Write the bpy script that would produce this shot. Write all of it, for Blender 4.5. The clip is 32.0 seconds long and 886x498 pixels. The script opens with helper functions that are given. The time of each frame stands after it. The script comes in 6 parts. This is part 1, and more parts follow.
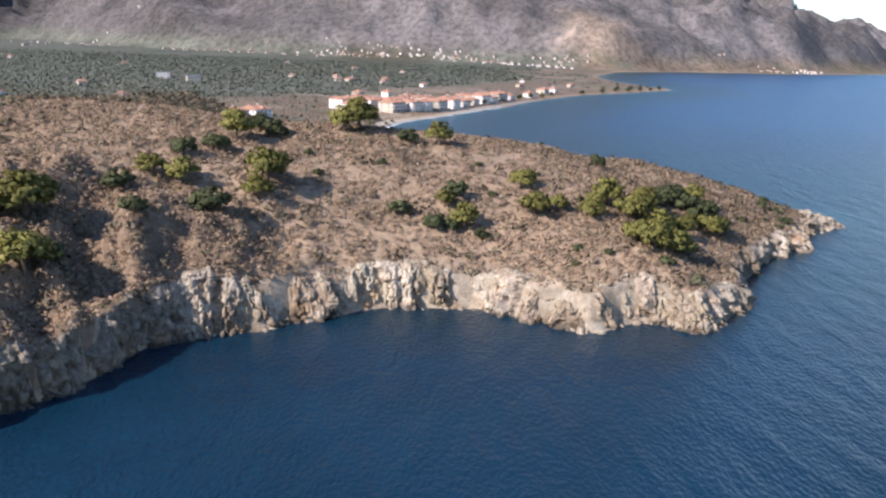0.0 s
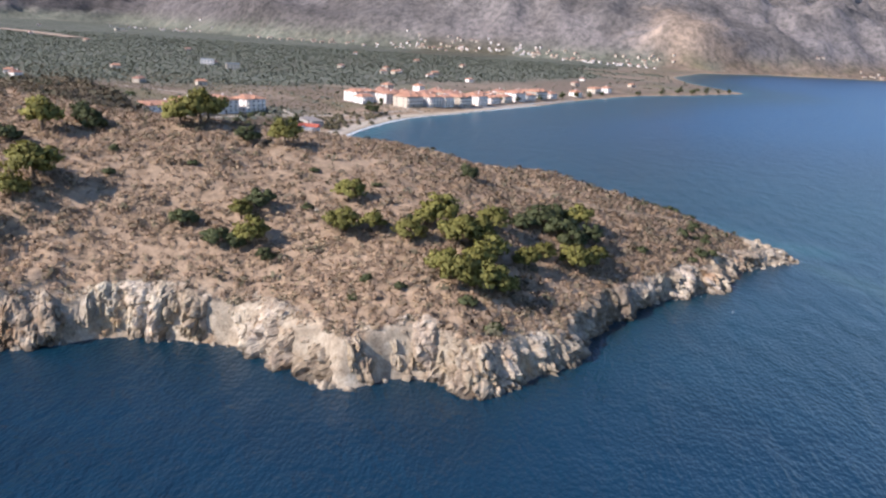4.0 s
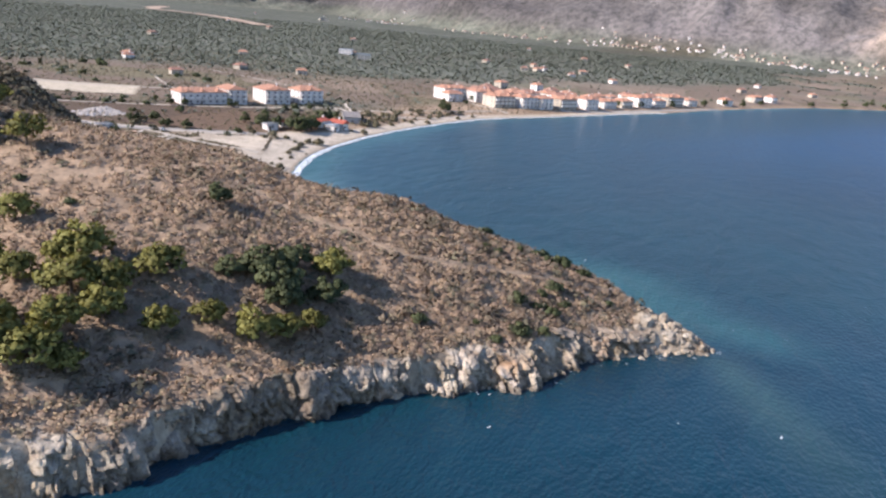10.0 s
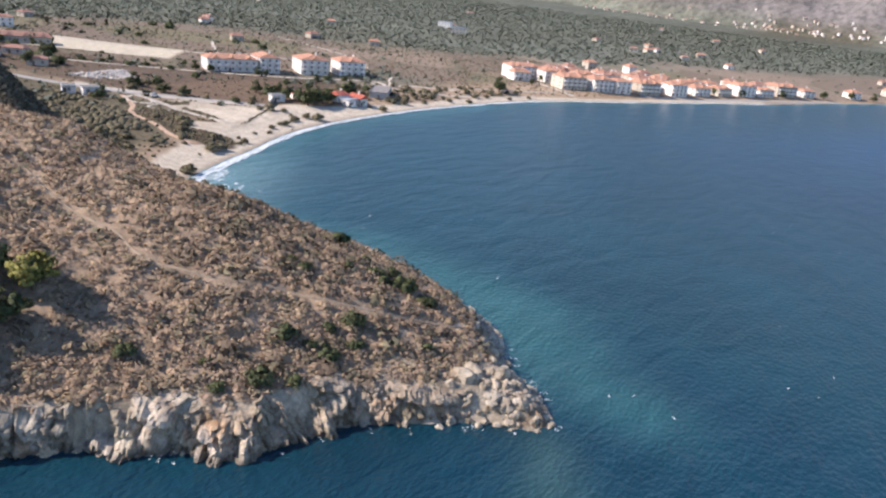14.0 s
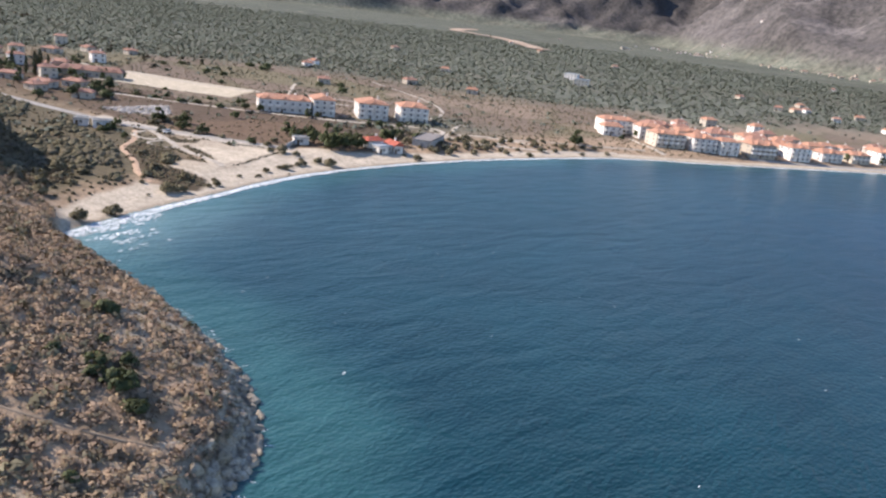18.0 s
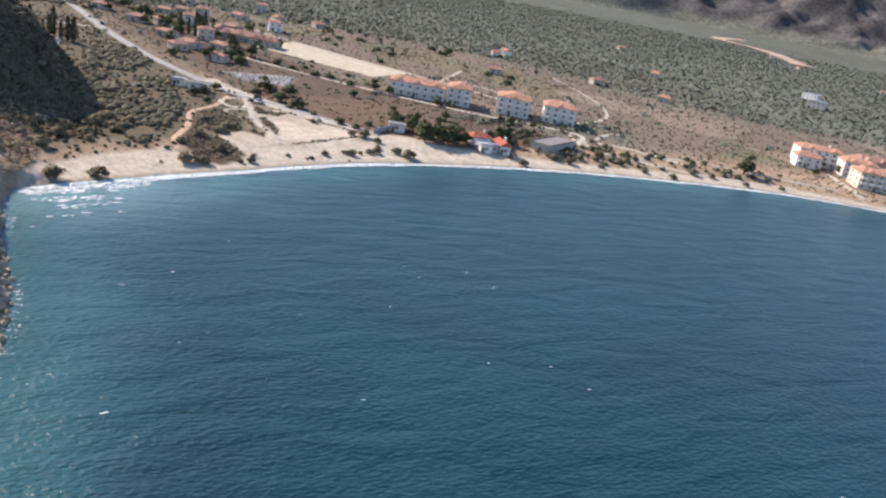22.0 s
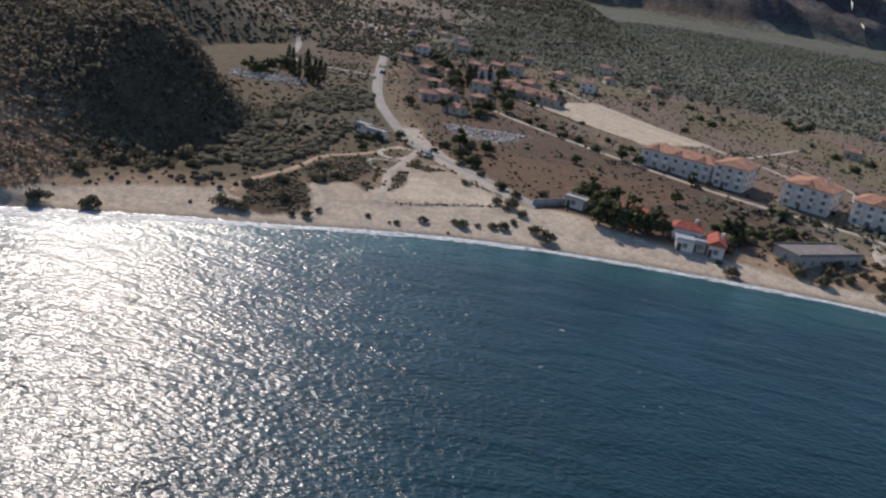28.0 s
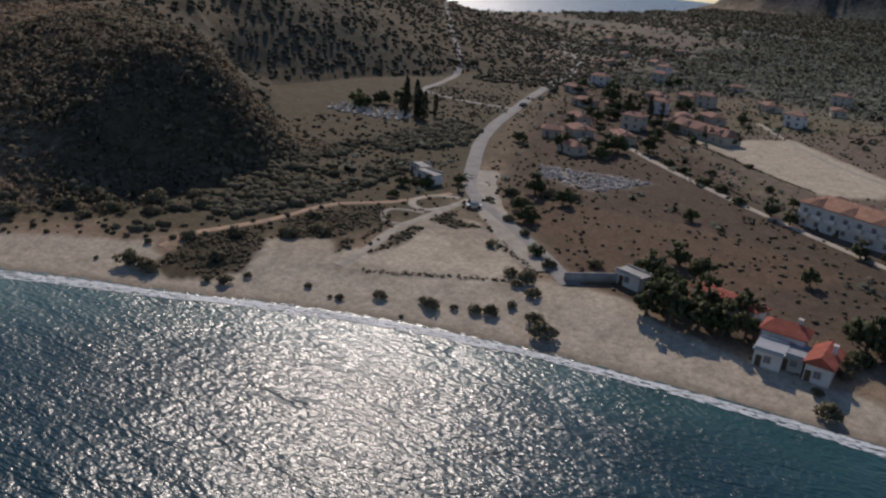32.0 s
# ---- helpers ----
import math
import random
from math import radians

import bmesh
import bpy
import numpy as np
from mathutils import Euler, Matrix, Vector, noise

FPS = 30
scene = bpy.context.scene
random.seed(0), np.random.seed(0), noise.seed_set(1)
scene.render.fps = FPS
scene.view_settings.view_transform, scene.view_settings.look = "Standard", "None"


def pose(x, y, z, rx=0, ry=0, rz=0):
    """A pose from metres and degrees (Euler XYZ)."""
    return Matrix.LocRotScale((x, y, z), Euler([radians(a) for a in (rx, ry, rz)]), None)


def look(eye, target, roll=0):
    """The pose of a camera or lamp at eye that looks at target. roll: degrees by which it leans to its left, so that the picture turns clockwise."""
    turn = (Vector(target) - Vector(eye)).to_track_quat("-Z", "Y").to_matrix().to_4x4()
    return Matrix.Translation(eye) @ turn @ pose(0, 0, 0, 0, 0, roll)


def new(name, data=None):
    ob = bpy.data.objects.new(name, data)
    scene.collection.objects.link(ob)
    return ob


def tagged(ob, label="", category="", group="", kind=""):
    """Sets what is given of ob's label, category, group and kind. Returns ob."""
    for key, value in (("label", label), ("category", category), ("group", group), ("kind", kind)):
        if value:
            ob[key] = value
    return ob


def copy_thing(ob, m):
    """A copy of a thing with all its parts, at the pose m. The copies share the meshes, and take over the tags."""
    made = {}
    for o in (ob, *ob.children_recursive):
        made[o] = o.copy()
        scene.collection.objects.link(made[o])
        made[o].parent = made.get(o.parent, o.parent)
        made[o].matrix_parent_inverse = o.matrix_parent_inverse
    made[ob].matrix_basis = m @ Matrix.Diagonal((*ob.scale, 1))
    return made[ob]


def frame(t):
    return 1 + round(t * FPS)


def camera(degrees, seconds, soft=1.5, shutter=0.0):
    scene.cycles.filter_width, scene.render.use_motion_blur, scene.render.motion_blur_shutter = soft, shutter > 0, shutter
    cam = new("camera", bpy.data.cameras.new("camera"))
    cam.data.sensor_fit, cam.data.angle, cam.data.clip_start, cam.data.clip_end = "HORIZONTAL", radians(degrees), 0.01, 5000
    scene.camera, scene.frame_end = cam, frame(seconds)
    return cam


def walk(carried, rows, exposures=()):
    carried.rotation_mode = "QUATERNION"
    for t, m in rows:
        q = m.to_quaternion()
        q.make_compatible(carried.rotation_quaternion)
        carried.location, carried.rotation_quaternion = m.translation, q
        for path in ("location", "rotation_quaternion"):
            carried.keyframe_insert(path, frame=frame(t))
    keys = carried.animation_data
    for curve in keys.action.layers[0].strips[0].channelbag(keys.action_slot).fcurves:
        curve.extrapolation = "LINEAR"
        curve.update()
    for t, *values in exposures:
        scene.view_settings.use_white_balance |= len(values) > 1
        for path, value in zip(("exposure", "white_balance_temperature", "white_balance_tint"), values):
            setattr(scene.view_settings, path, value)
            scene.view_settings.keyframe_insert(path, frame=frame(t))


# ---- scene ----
cam = camera(57.4, 32.0, 2.4)
PATH = [
    (0, (0.449, -0.725, 55.25), (0.456, 1.214, 54.762), 1.7),
    (0.5, (8.293, 3.291, 55.317), (8.27, 5.229, 54.826), 1.7),
    (1, (16.685, 7.624, 55.451), (16.632, 9.561, 54.958), 1.5),
    (1.5, (23.893, 11.685, 55.523), (23.813, 13.622, 55.03), 1.5),
    (2, (31.976, 16.086, 55.788), (31.87, 18.02, 55.293), 1.7),
    (2.5, (38.966, 20.272, 55.836), (38.836, 22.205, 55.339), 1.8),
    (3, (46.438, 25.118, 55.896), (46.283, 27.049, 55.397), 2.2),
    (3.5, (53.65, 29.869, 56.061), (53.469, 31.796, 55.557), 2.7),
    (5.5, (82.117, 49.737, 56.849), (81.805, 51.643, 56.33), 4.7),
    (6, (89.601, 55.341, 57.294), (89.268, 57.243, 56.773), 5.1),
    (6.5, (95.923, 60.508, 57.508), (95.558, 62.403, 56.984), 5.2),
    (7, (102.942, 66.652, 57.922), (102.533, 68.538, 57.395), 5.3),
    (7.5, (108.827, 72.141, 58.343), (108.379, 74.017, 57.813), 5.3),
    (8, (115.516, 78.734, 58.771), (115.015, 80.595, 58.238), 5.2),
    (8.5, (121.085, 84.523, 59.14), (120.533, 86.37, 58.605), 5.0),
    (9, (127.569, 91.351, 59.463), (126.96, 93.178, 58.925), 4.9),
    (9.5, (132.879, 97.424, 59.769), (132.226, 99.235, 59.227), 4.7),
    (10, (138.827, 104.745, 60.072), (138.131, 106.537, 59.522), 4.7),
    (10.5, (143.705, 111.279, 60.187), (142.977, 113.056, 59.627), 4.7),
    (11, (149.174, 118.949, 60.43), (148.409, 120.705, 59.856), 4.9),
    (11.5, (153.661, 125.732, 60.688), (152.862, 127.469, 60.1), 5.1),
    (12, (158.787, 133.747, 60.836), (157.952, 135.462, 60.236), 5.4),
    (12.5, (162.888, 140.755, 61.147), (162.02, 142.45, 60.536), 5.7),
    (13, (167.593, 149.026, 61.453), (166.682, 150.694, 60.831), 5.7),
    (13.5, (171.17, 156.526, 61.462), (170.224, 158.172, 60.834), 5.9),
    (14, (175.313, 165.012, 61.617), (174.325, 166.632, 60.984), 6.1),
    (14.5, (178.572, 172.775, 61.636), (177.546, 174.371, 61.004), 6.1),
    (15, (182.048, 182.348, 61.523), (180.979, 183.919, 60.901), 6.4),
    (15.5, (185.048, 190.174, 61.432), (183.94, 191.725, 60.827), 6.7),
    (17.5, (194.649, 224.591, 60.741), (193.364, 226.021, 60.19), 6.7),
    (18, (197.251, 233.543, 61.055), (195.918, 234.926, 60.499), 6.8),
    (18.5, (199.244, 241.465, 61.25), (197.867, 242.803, 60.689), 7.0),
    (19, (201.041, 251.006, 61.717), (199.619, 252.292, 61.146), 7.6),
    (19.5, (201.976, 259.483, 61.834), (200.515, 260.72, 61.257), 8.2),
    (20, (202.091, 269.702, 61.351), (200.58, 270.874, 60.765), 8.7),
    (20.5, (202.059, 278.148, 61.421), (200.507, 279.26, 60.827), 9.1),
    (21, (201.655, 288.055, 61.848), (200.056, 289.095, 61.246), 9.7),
    (21.5, (200.383, 296.94, 62.268), (198.749, 297.914, 61.653), 10.1),
    (22, (198.412, 306.56, 62.599), (196.748, 307.464, 61.955), 10.7),
    (22.5, (195.801, 315.175, 62.639), (194.114, 316.014, 61.969), 11.1),
    (23, (194.119, 325.913, 62.131), (192.394, 326.658, 61.444), 10.9),
    (23.5, (192.428, 334.416, 62.324), (190.67, 335.076, 61.636), 11.0),
    (24, (189.723, 344.181, 62.282), (187.925, 344.745, 61.61), 11.1),
    (24.5, (186.91, 352.3, 62.435), (185.084, 352.779, 61.775), 11.2),
    (25, (182.431, 361.803, 62.66), (180.58, 362.187, 62.008), 11.1),
    (25.5, (178.609, 369.735, 62.773), (176.743, 370.041, 62.123), 10.9),
    (27.5, (156.219, 404.112, 61.334), (154.327, 404.054, 60.687), 9.9),
    (28, (149.704, 411.404, 61.623), (147.821, 411.249, 60.969), 9.7),
    (28.5, (142.988, 417.756, 61.869), (141.116, 417.516, 61.209), 9.3),
    (29, (134.4, 424.979, 62.211), (132.544, 424.645, 61.546), 9.1),
    (29.5, (126.501, 431.44, 61.947), (124.662, 431.019, 61.283), 8.7),
    (30, (117.259, 438.133, 61.707), (115.442, 437.619, 61.049), 8.3),
    (30.5, (108.715, 443.88, 61.451), (106.92, 443.288, 60.797), 7.8),
    (31, (98.49, 450.155, 61.138), (96.725, 449.478, 60.487), 7.2),
    (31.5, (89.145, 455.435, 61.017), (87.409, 454.687, 60.363), 6.5),
    (32, (78.602, 460.402, 60.92), (76.902, 459.581, 60.259), 5.9),
]
EXPOSURES = [(0, 0.98, 6100, 19), (6, 1.0, 6100, 19), (13, 1.17, 6250, 18), (20, 1.12, 6420, 17), (23.5, 1.14, 6500, 17), (25.5, 0.8, 6430, 16), (28, 0.12, 6400, 17), (30, -0.36, 6420, 17), (32, -0.52, 6420, 17)]
walk(cam, [(t, look(eye, target, roll)) for t, eye, target, roll in PATH], EXPOSURES)

# world, sun
SUN_DIR = Vector((-0.841, -0.541, 0.0)).normalized()
SUN_EL = radians(35.5)
world = bpy.data.worlds.new("sky")
scene.world = world
world.use_nodes = True
wn = world.node_tree
sky = wn.nodes.new("ShaderNodeTexSky")
sky.sky_type = "NISHITA"
sky.sun_disc = False
sky.sun_elevation = SUN_EL
sky.sun_rotation = math.atan2(SUN_DIR.x, SUN_DIR.y)
sky.air_density, sky.dust_density, sky.ozone_density = 1.0, 0.05, 3.5
wn.links.new(sky.outputs[0], wn.nodes["Background"].inputs[0])
wn.nodes["Background"].inputs[1].default_value = 0.10
sun = new("sun", bpy.data.lights.new("sun", "SUN"))
sun.data.energy, sun.data.angle, sun.data.color = 3.95, radians(0.53), (1.0, 0.905, 0.775)
sun.matrix_world = look((0, 0, 900), Vector((0, 0, 900)) - Vector((SUN_DIR.x * math.cos(SUN_EL), SUN_DIR.y * math.cos(SUN_EL), math.sin(SUN_EL))))

# ---- numeric helpers ----
def lattice(ix, iy, iz, seed):
    h = (ix.astype(np.int64) * 374761393 + iy.astype(np.int64) * 668265263 + iz.astype(np.int64) * 2147483647 + seed * 974634777) & 0xFFFFFFFF
    h = ((h ^ (h >> 13)) * 1274126177) & 0xFFFFFFFF
    h = ((h ^ (h >> 16)) * 2246822519) & 0xFFFFFFFF
    return ((h ^ (h >> 15)) & 0xFFFFFF) / 16777215.0


def noise2(x, y, seed=0):
    """Smooth value noise, 0 to 1."""
    ix, iy = np.floor(x), np.floor(y)
    fx, fy = x - ix, y - iy
    fx, fy = fx * fx * (3 - 2 * fx), fy * fy * (3 - 2 * fy)
    z = np.zeros_like(ix)
    a, b = lattice(ix, iy, z, seed), lattice(ix + 1, iy, z, seed)
    c, d = lattice(ix, iy + 1, z, seed), lattice(ix + 1, iy + 1, z, seed)
    return (a * (1 - fx) + b * fx) * (1 - fy) + (c * (1 - fx) + d * fx) * fy


def noise3(x, y, z, seed=0):
    iz = np.floor(z)
    fz = z - iz
    fz = fz * fz * (3 - 2 * fz)
    ix, iy = np.floor(x), np.floor(y)
    fx, fy = x - ix, y - iy
    fx, fy = fx * fx * (3 - 2 * fx), fy * fy * (3 - 2 * fy)
    out = 0
    for k, w in ((0, 1 - fz), (1, fz)):
        a, b = lattice(ix, iy, iz + k, seed), lattice(ix + 1, iy, iz + k, seed)
        c, d = lattice(ix, iy + 1, iz + k, seed), lattice(ix + 1, iy + 1, iz + k, seed)
        out = out + w * ((a * (1 - fx) + b * fx) * (1 - fy) + (c * (1 - fx) + d * fx) * fy)
    return out


def cells3(x, y, z, seed=0):
    """Cellular noise: nearness of the wall between two cells (0 on it), and a chance number for each cell."""
    ix, iy, iz = np.floor(x), np.floor(y), np.floor(z)
    f1, f2, who = np.full(x.shape, 9.0), np.full(x.shape, 9.0), np.zeros(x.shape)
    for a in (-1, 0, 1):
        for b in (-1, 0, 1):
            for c in (-1, 0, 1):
                jx, jy, jz = ix + a, iy + b, iz + c
                d = np.sqrt((jx + lattice(jx, jy, jz, seed) - x) ** 2 + (jy + lattice(jx, jy, jz, seed + 1) - y) ** 2 + (jz + lattice(jx, jy, jz, seed + 2) - z) ** 2)
                near = d < f1
                f2 = np.where(near, f1, np.minimum(f2, d))
                who = np.where(near, lattice(jx, jy, jz, seed + 3), who)
                f1 = np.where(near, d, f1)
    return f2 - f1, who


def fbm(x, y, scale, octaves=4, seed=0):
    """Summed noise, -1 to 1, with the largest features scale metres across."""
    out, amp, total = 0, 1.0, 0.0
    for k in range(octaves):
        out = out + amp * (2 * noise2(x / scale * 2 ** k + 13.7 * k, y / scale * 2 ** k + 7.1 * k, seed + k) - 1)
        total += amp
        amp *= 0.5
    return out / total


def ridged(x, y, scale, octaves=5, seed=0):
    out, amp, total = 0, 1.0, 0.0
    for k in range(octaves):
        n = 1 - np.abs(2 * noise2(x / scale * 2 ** k + 5.3 * k, y / scale * 2 ** k + 9.1 * k, seed + k) - 1)
        out = out + amp * n * n
        total += amp
        amp *= 0.5
    return out / total


def smooth(a, b, v):
    t = np.clip((v - a) / (b - a), 0, 1)
    return t * t * (3 - 2 * t)


def chaikin(pts, rounds=2, closed=False):
    p = np.array(pts, float)
    for _ in range(rounds):
        q = np.roll(p, -1, 0) if closed else p[1:]
        a = p if closed else p[:-1]
        mid = np.stack([0.75 * a + 0.25 * q, 0.25 * a + 0.75 * q], 1).reshape(-1, 2)
        p = mid if closed else np.vstack([p[:1], mid, p[-1:]])
    return p


def segment_distance(x, y, line):
    """Distance from each place to a polyline."""
    best = np.full(x.shape, 1e18)
    for (ax, ay), (bx, by) in zip(line[:-1], line[1:]):
        ux, uy = bx - ax, by - ay
        t = np.clip(((x - ax) * ux + (y - ay) * uy) / (ux * ux + uy * uy + 1e-9), 0, 1)
        best = np.minimum(best, (x - ax - t * ux) ** 2 + (y - ay - t * uy) ** 2)
    return np.sqrt(best)


def inside(x, y, poly):
    out = np.zeros(x.shape, bool)
    n = len(poly)
    for i in range(n):
        (ax, ay), (bx, by) = poly[i], poly[(i + 1) % n]
        if ay == by:
            continue
        out ^= ((ay > y) != (by > y)) & (x < (bx - ax) * (y - ay) / (by - ay) + ax)
    return out


def area(x, y, poly, soft=1.5, ragged=0.0, seed=3):
    """1 inside a polygon, 0 outside, with a soft and ragged edge."""
    d = segment_distance(x, y, list(poly) + [poly[0]])
    d = np.where(inside(x, y, poly), d, -d)
    if ragged:
        d = d + ragged * fbm(x, y, 9.0, 3, seed)
    return smooth(-soft, soft, d)


def resample(line, step):
    p = np.array(line, float)
    s = np.concatenate([[0], np.cumsum(np.hypot(*np.diff(p, axis=0).T))])
    n = max(2, int(s[-1] / step))
    t = np.linspace(0, s[-1], n)
    return np.stack([np.interp(t, s, p[:, 0]), np.interp(t, s, p[:, 1])], 1), t


def grid_mesh(name, X, Y, Z, colour=None, layer="cover", keep=None, shade=True):
    """A sheet of quads from 2D arrays of places."""
    rows, cols = X.shape
    idx = np.arange(rows * cols).reshape(rows, cols)
    quads = np.stack([idx[:-1, :-1], idx[:-1, 1:], idx[1:, 1:], idx[1:, :-1]], -1).reshape(-1, 4)
    if keep is not None:
        quads = quads[keep[quads].any(1)]
    return raw_mesh(name, np.stack([X.ravel(), Y.ravel(), Z.ravel()], 1), quads, None if colour is None else colour.reshape(-1, 3), layer, shade)


def raw_mesh(name, verts, faces, colour=None, layer="cover", shade=False):
    """A mesh of equal-sided faces (n x 3 or n x 4), with a colour for each vertex."""
    me = bpy.data.meshes.new(name)
    n, k = faces.shape
    me.vertices.add(len(verts))
    me.vertices.foreach_set("co", np.ascontiguousarray(verts, np.float32).ravel())
    me.loops.add(n * k)
    me.loops.foreach_set("vertex_index", np.ascontiguousarray(faces, np.int32).ravel())
    me.polygons.add(n)
    me.polygons.foreach_set("loop_start", np.arange(0, n * k, k, dtype=np.int32))
    me.polygons.foreach_set("use_smooth", np.full(n, shade))
    if colour is not None:
        at = me.attributes.new(layer, "FLOAT_COLOR", "POINT")
        at.data.foreach_set("color", np.hstack([colour, np.ones((len(colour), 1))]).astype(np.float32).ravel())
    me.update(calc_edges=True)
    return me


# ---- materials ----
class Mat:
    """A small wrapper for node materials."""

    def __init__(self, name, rough=0.8, metal=0.0, spec=0.3):
        self.m = bpy.data.materials.new(name)
        self.m.use_nodes = True
        self.t = self.m.node_tree
        self.b = self.t.nodes["Principled BSDF"]
        self.b.inputs["Roughness"].default_value = rough
        self.b.inputs["Metallic"].default_value = metal
        self.b.inputs["Specular IOR Level"].default_value = spec
        self.place = self.t.nodes.new("ShaderNodeTexCoord").outputs["Object"]

    def node(self, kind, **values):
        n = self.t.nodes.new(kind)
        for k, v in values.items():
            n.inputs[k.replace("_", " ")].default_value = v
        return n

    def link(self, a, b):
        self.t.links.new(a, b)

    def noise(self, scale, detail=4.0, rough=0.6, stretch=None, distortion=0.0):
        n = self.node("ShaderNodeTexNoise", Scale=scale, Detail=detail, Roughness=rough, Distortion=distortion)
        src = self.place
        if stretch:
            mp = self.node("ShaderNodeMapping")
            mp.inputs["Scale"].default_value = stretch
            self.link(src, mp.inputs[0])
            src = mp.outputs[0]
        self.link(src, n.inputs["Vector"])
        return n.outputs["Fac"]

    def ramp(self, fac, *stops):
        r = self.t.nodes.new("ShaderNodeValToRGB")
        el = r.color_ramp.elements
        while len(el) < len(stops):
            el.new(0.5)
        for e, (p, c) in zip(el, stops):
            e.position = p
            e.color = (*c, 1) if len(c) == 3 else c
        self.link(fac, r.inputs[0])
        return r.outputs[0]

    def mix(self, a, b, fac, kind="MIX"):
        n = self.t.nodes.new("ShaderNodeMix")
        n.data_type, n.blend_type = "RGBA", kind
        for sock, v in ((n.inputs[0], fac), (n.inputs[6], a), (n.inputs[7], b)):
            if isinstance(v, bpy.types.NodeSocket):
                self.link(v, sock)
            elif isinstance(v, (int, float)):
                sock.default_value = v
            else:
                sock.default_value = (*v, 1)
        return n.outputs[2]

    def layer(self, name):
        n = self.t.nodes.new("ShaderNodeAttribute")
        n.attribute_name = name
        return n.outputs["Color"]

    def colour(self, socket):
        self.link(socket, self.b.inputs["Base Color"])

    def bump(self, height, strength=0.5, distance=0.1, under=None):
        n = self.node("ShaderNodeBump", Strength=strength, Distance=distance)
        self.link(height, n.inputs["Height"])
        if under is not None:
            self.link(under, n.inputs["Normal"])
        self.link(n.outputs[0], self.b.inputs["Normal"])
        return n.outputs[0]

    def grey(self, lo, hi, fac):
        return self.ramp(fac, (0.3, (lo,) * 3), (0.7, (hi,) * 3))


def plain(name, rgb, rough=0.7, vary=0.25, scale=3.0, metal=0.0, bump=0.0, bump_scale=20.0):
    """A weathered single-colour surface: patches, grain and a little difference from piece to piece."""
    m = Mat(name, rough, metal)
    lo, hi = [c * (1 - vary) for c in rgb], [min(1, c * (1 + vary)) for c in rgb]
    big = m.ramp(m.noise(scale, 5), (0.3, lo), (0.7, hi))
    fine = m.grey(0.82, 1.12, m.noise(scale * 14, 3))
    info = m.t.nodes.new("ShaderNodeObjectInfo")
    each = m.grey(0.88, 1.08, info.outputs["Random"])
    m.colour(m.mix(m.mix(big, fine, 1.0, "MULTIPLY"), each, 1.0, "MULTIPLY"))
    if bump:
        m.bump(m.noise(bump_scale, 4), bump, 0.05)
    return m.m


def part(name, mesh, material, parent=None, label="", place=None):
    """Links a mesh (or bmesh) as one object, under a thing or a part."""
    if isinstance(mesh, bmesh.types.BMesh):
        me = bpy.data.meshes.new(name)
        mesh.to_mesh(me)
        mesh.free()
        mesh = me
    if material is not None and not mesh.materials:
        mesh.materials.append(material)
    ob = new(name, mesh)
    if parent is not None:
        ob.parent = parent
    if place is not None:
        ob.matrix_basis = place
    if label:
        ob["label"] = label
    return ob


def box(bm, x0, y0, z0, x1, y1, z1):
    v = [bm.verts.new(p) for p in ((x0, y0, z0), (x1, y0, z0), (x1, y1, z0), (x0, y1, z0), (x0, y0, z1), (x1, y0, z1), (x1, y1, z1), (x0, y1, z1))]
    for f in ((3, 2, 1, 0), (4, 5, 6, 7), (0, 1, 5, 4), (1, 2, 6, 5), (2, 3, 7, 6), (3, 0, 4, 7)):
        bm.faces.new([v[i] for i in f])
    return v


def boxes(*sizes):
    bm = bmesh.new()
    for s in sizes:
        box(bm, *s)
    return bm

# ---- the plan: shores, hill, plain, mountains (metres) ----
SHORE_WEST = [(-4900, -400), (-2400, -60), (-1400, -40), (-1000, -80), (-700, -40), (-450, -10), (-250, 25), (-140, 58), (-90, 84)]
SHORE_SOUTH = [(-70, 102), (-63, 112), (-58, 118), (-55, 129), (-53, 139), (-46, 146), (-40, 146), (-32, 149), (-28, 155), (-20, 158), (-14, 165), (0, 166), (12, 166), (18, 160), (24, 158), (30, 152.5), (34, 153),
               (39, 159), (46, 160), (54, 155.5), (59, 158), (66, 169), (70, 172), (71, 182), (75, 193), (80, 201), (86, 211), (95, 221), (104, 227), (110, 231), (111, 240), (116, 249), (122, 253), (127, 260), (134, 262)]
SHORE_EAST = [(136, 265), (134, 269.5), (129, 273.5), (123, 277), (119, 281), (113.5, 288.6), (103.5, 295.4), (94, 299.2), (80, 302), (68, 303), (52, 302.5), (38, 301), (24, 301), (12, 301)]
SHORE_BEACH = [(3, 303), (-2, 311), (-9, 327), (-15, 340), (-21, 357), (-29, 374), (-36, 392), (-41, 412), (-44, 436), (-46, 460), (-46, 485), (-44, 520), (-36, 575), (-27, 602), (-2, 650), (15, 690), (40, 745), (58, 775)]
SHORE_FAR = [(88, 855), (110, 905), (145, 975), (180, 1030), (260, 1120), (345, 1232), (335, 1300), (310, 1500), (320, 1750), (380, 1950), (457, 2181), (669, 2379), (900, 2500), (1188, 2591), (1700, 3050), (2200, 3900), (2900, 4900)]
HEADLAND = chaikin(SHORE_SOUTH + SHORE_EAST, 2)
SHORE = np.vstack([SHORE_WEST, HEADLAND, chaikin(SHORE_BEACH, 1), SHORE_FAR])
LAND = np.vstack([SHORE, [(2900, 6000), (-6000, 6000), (-6000, -400)]])

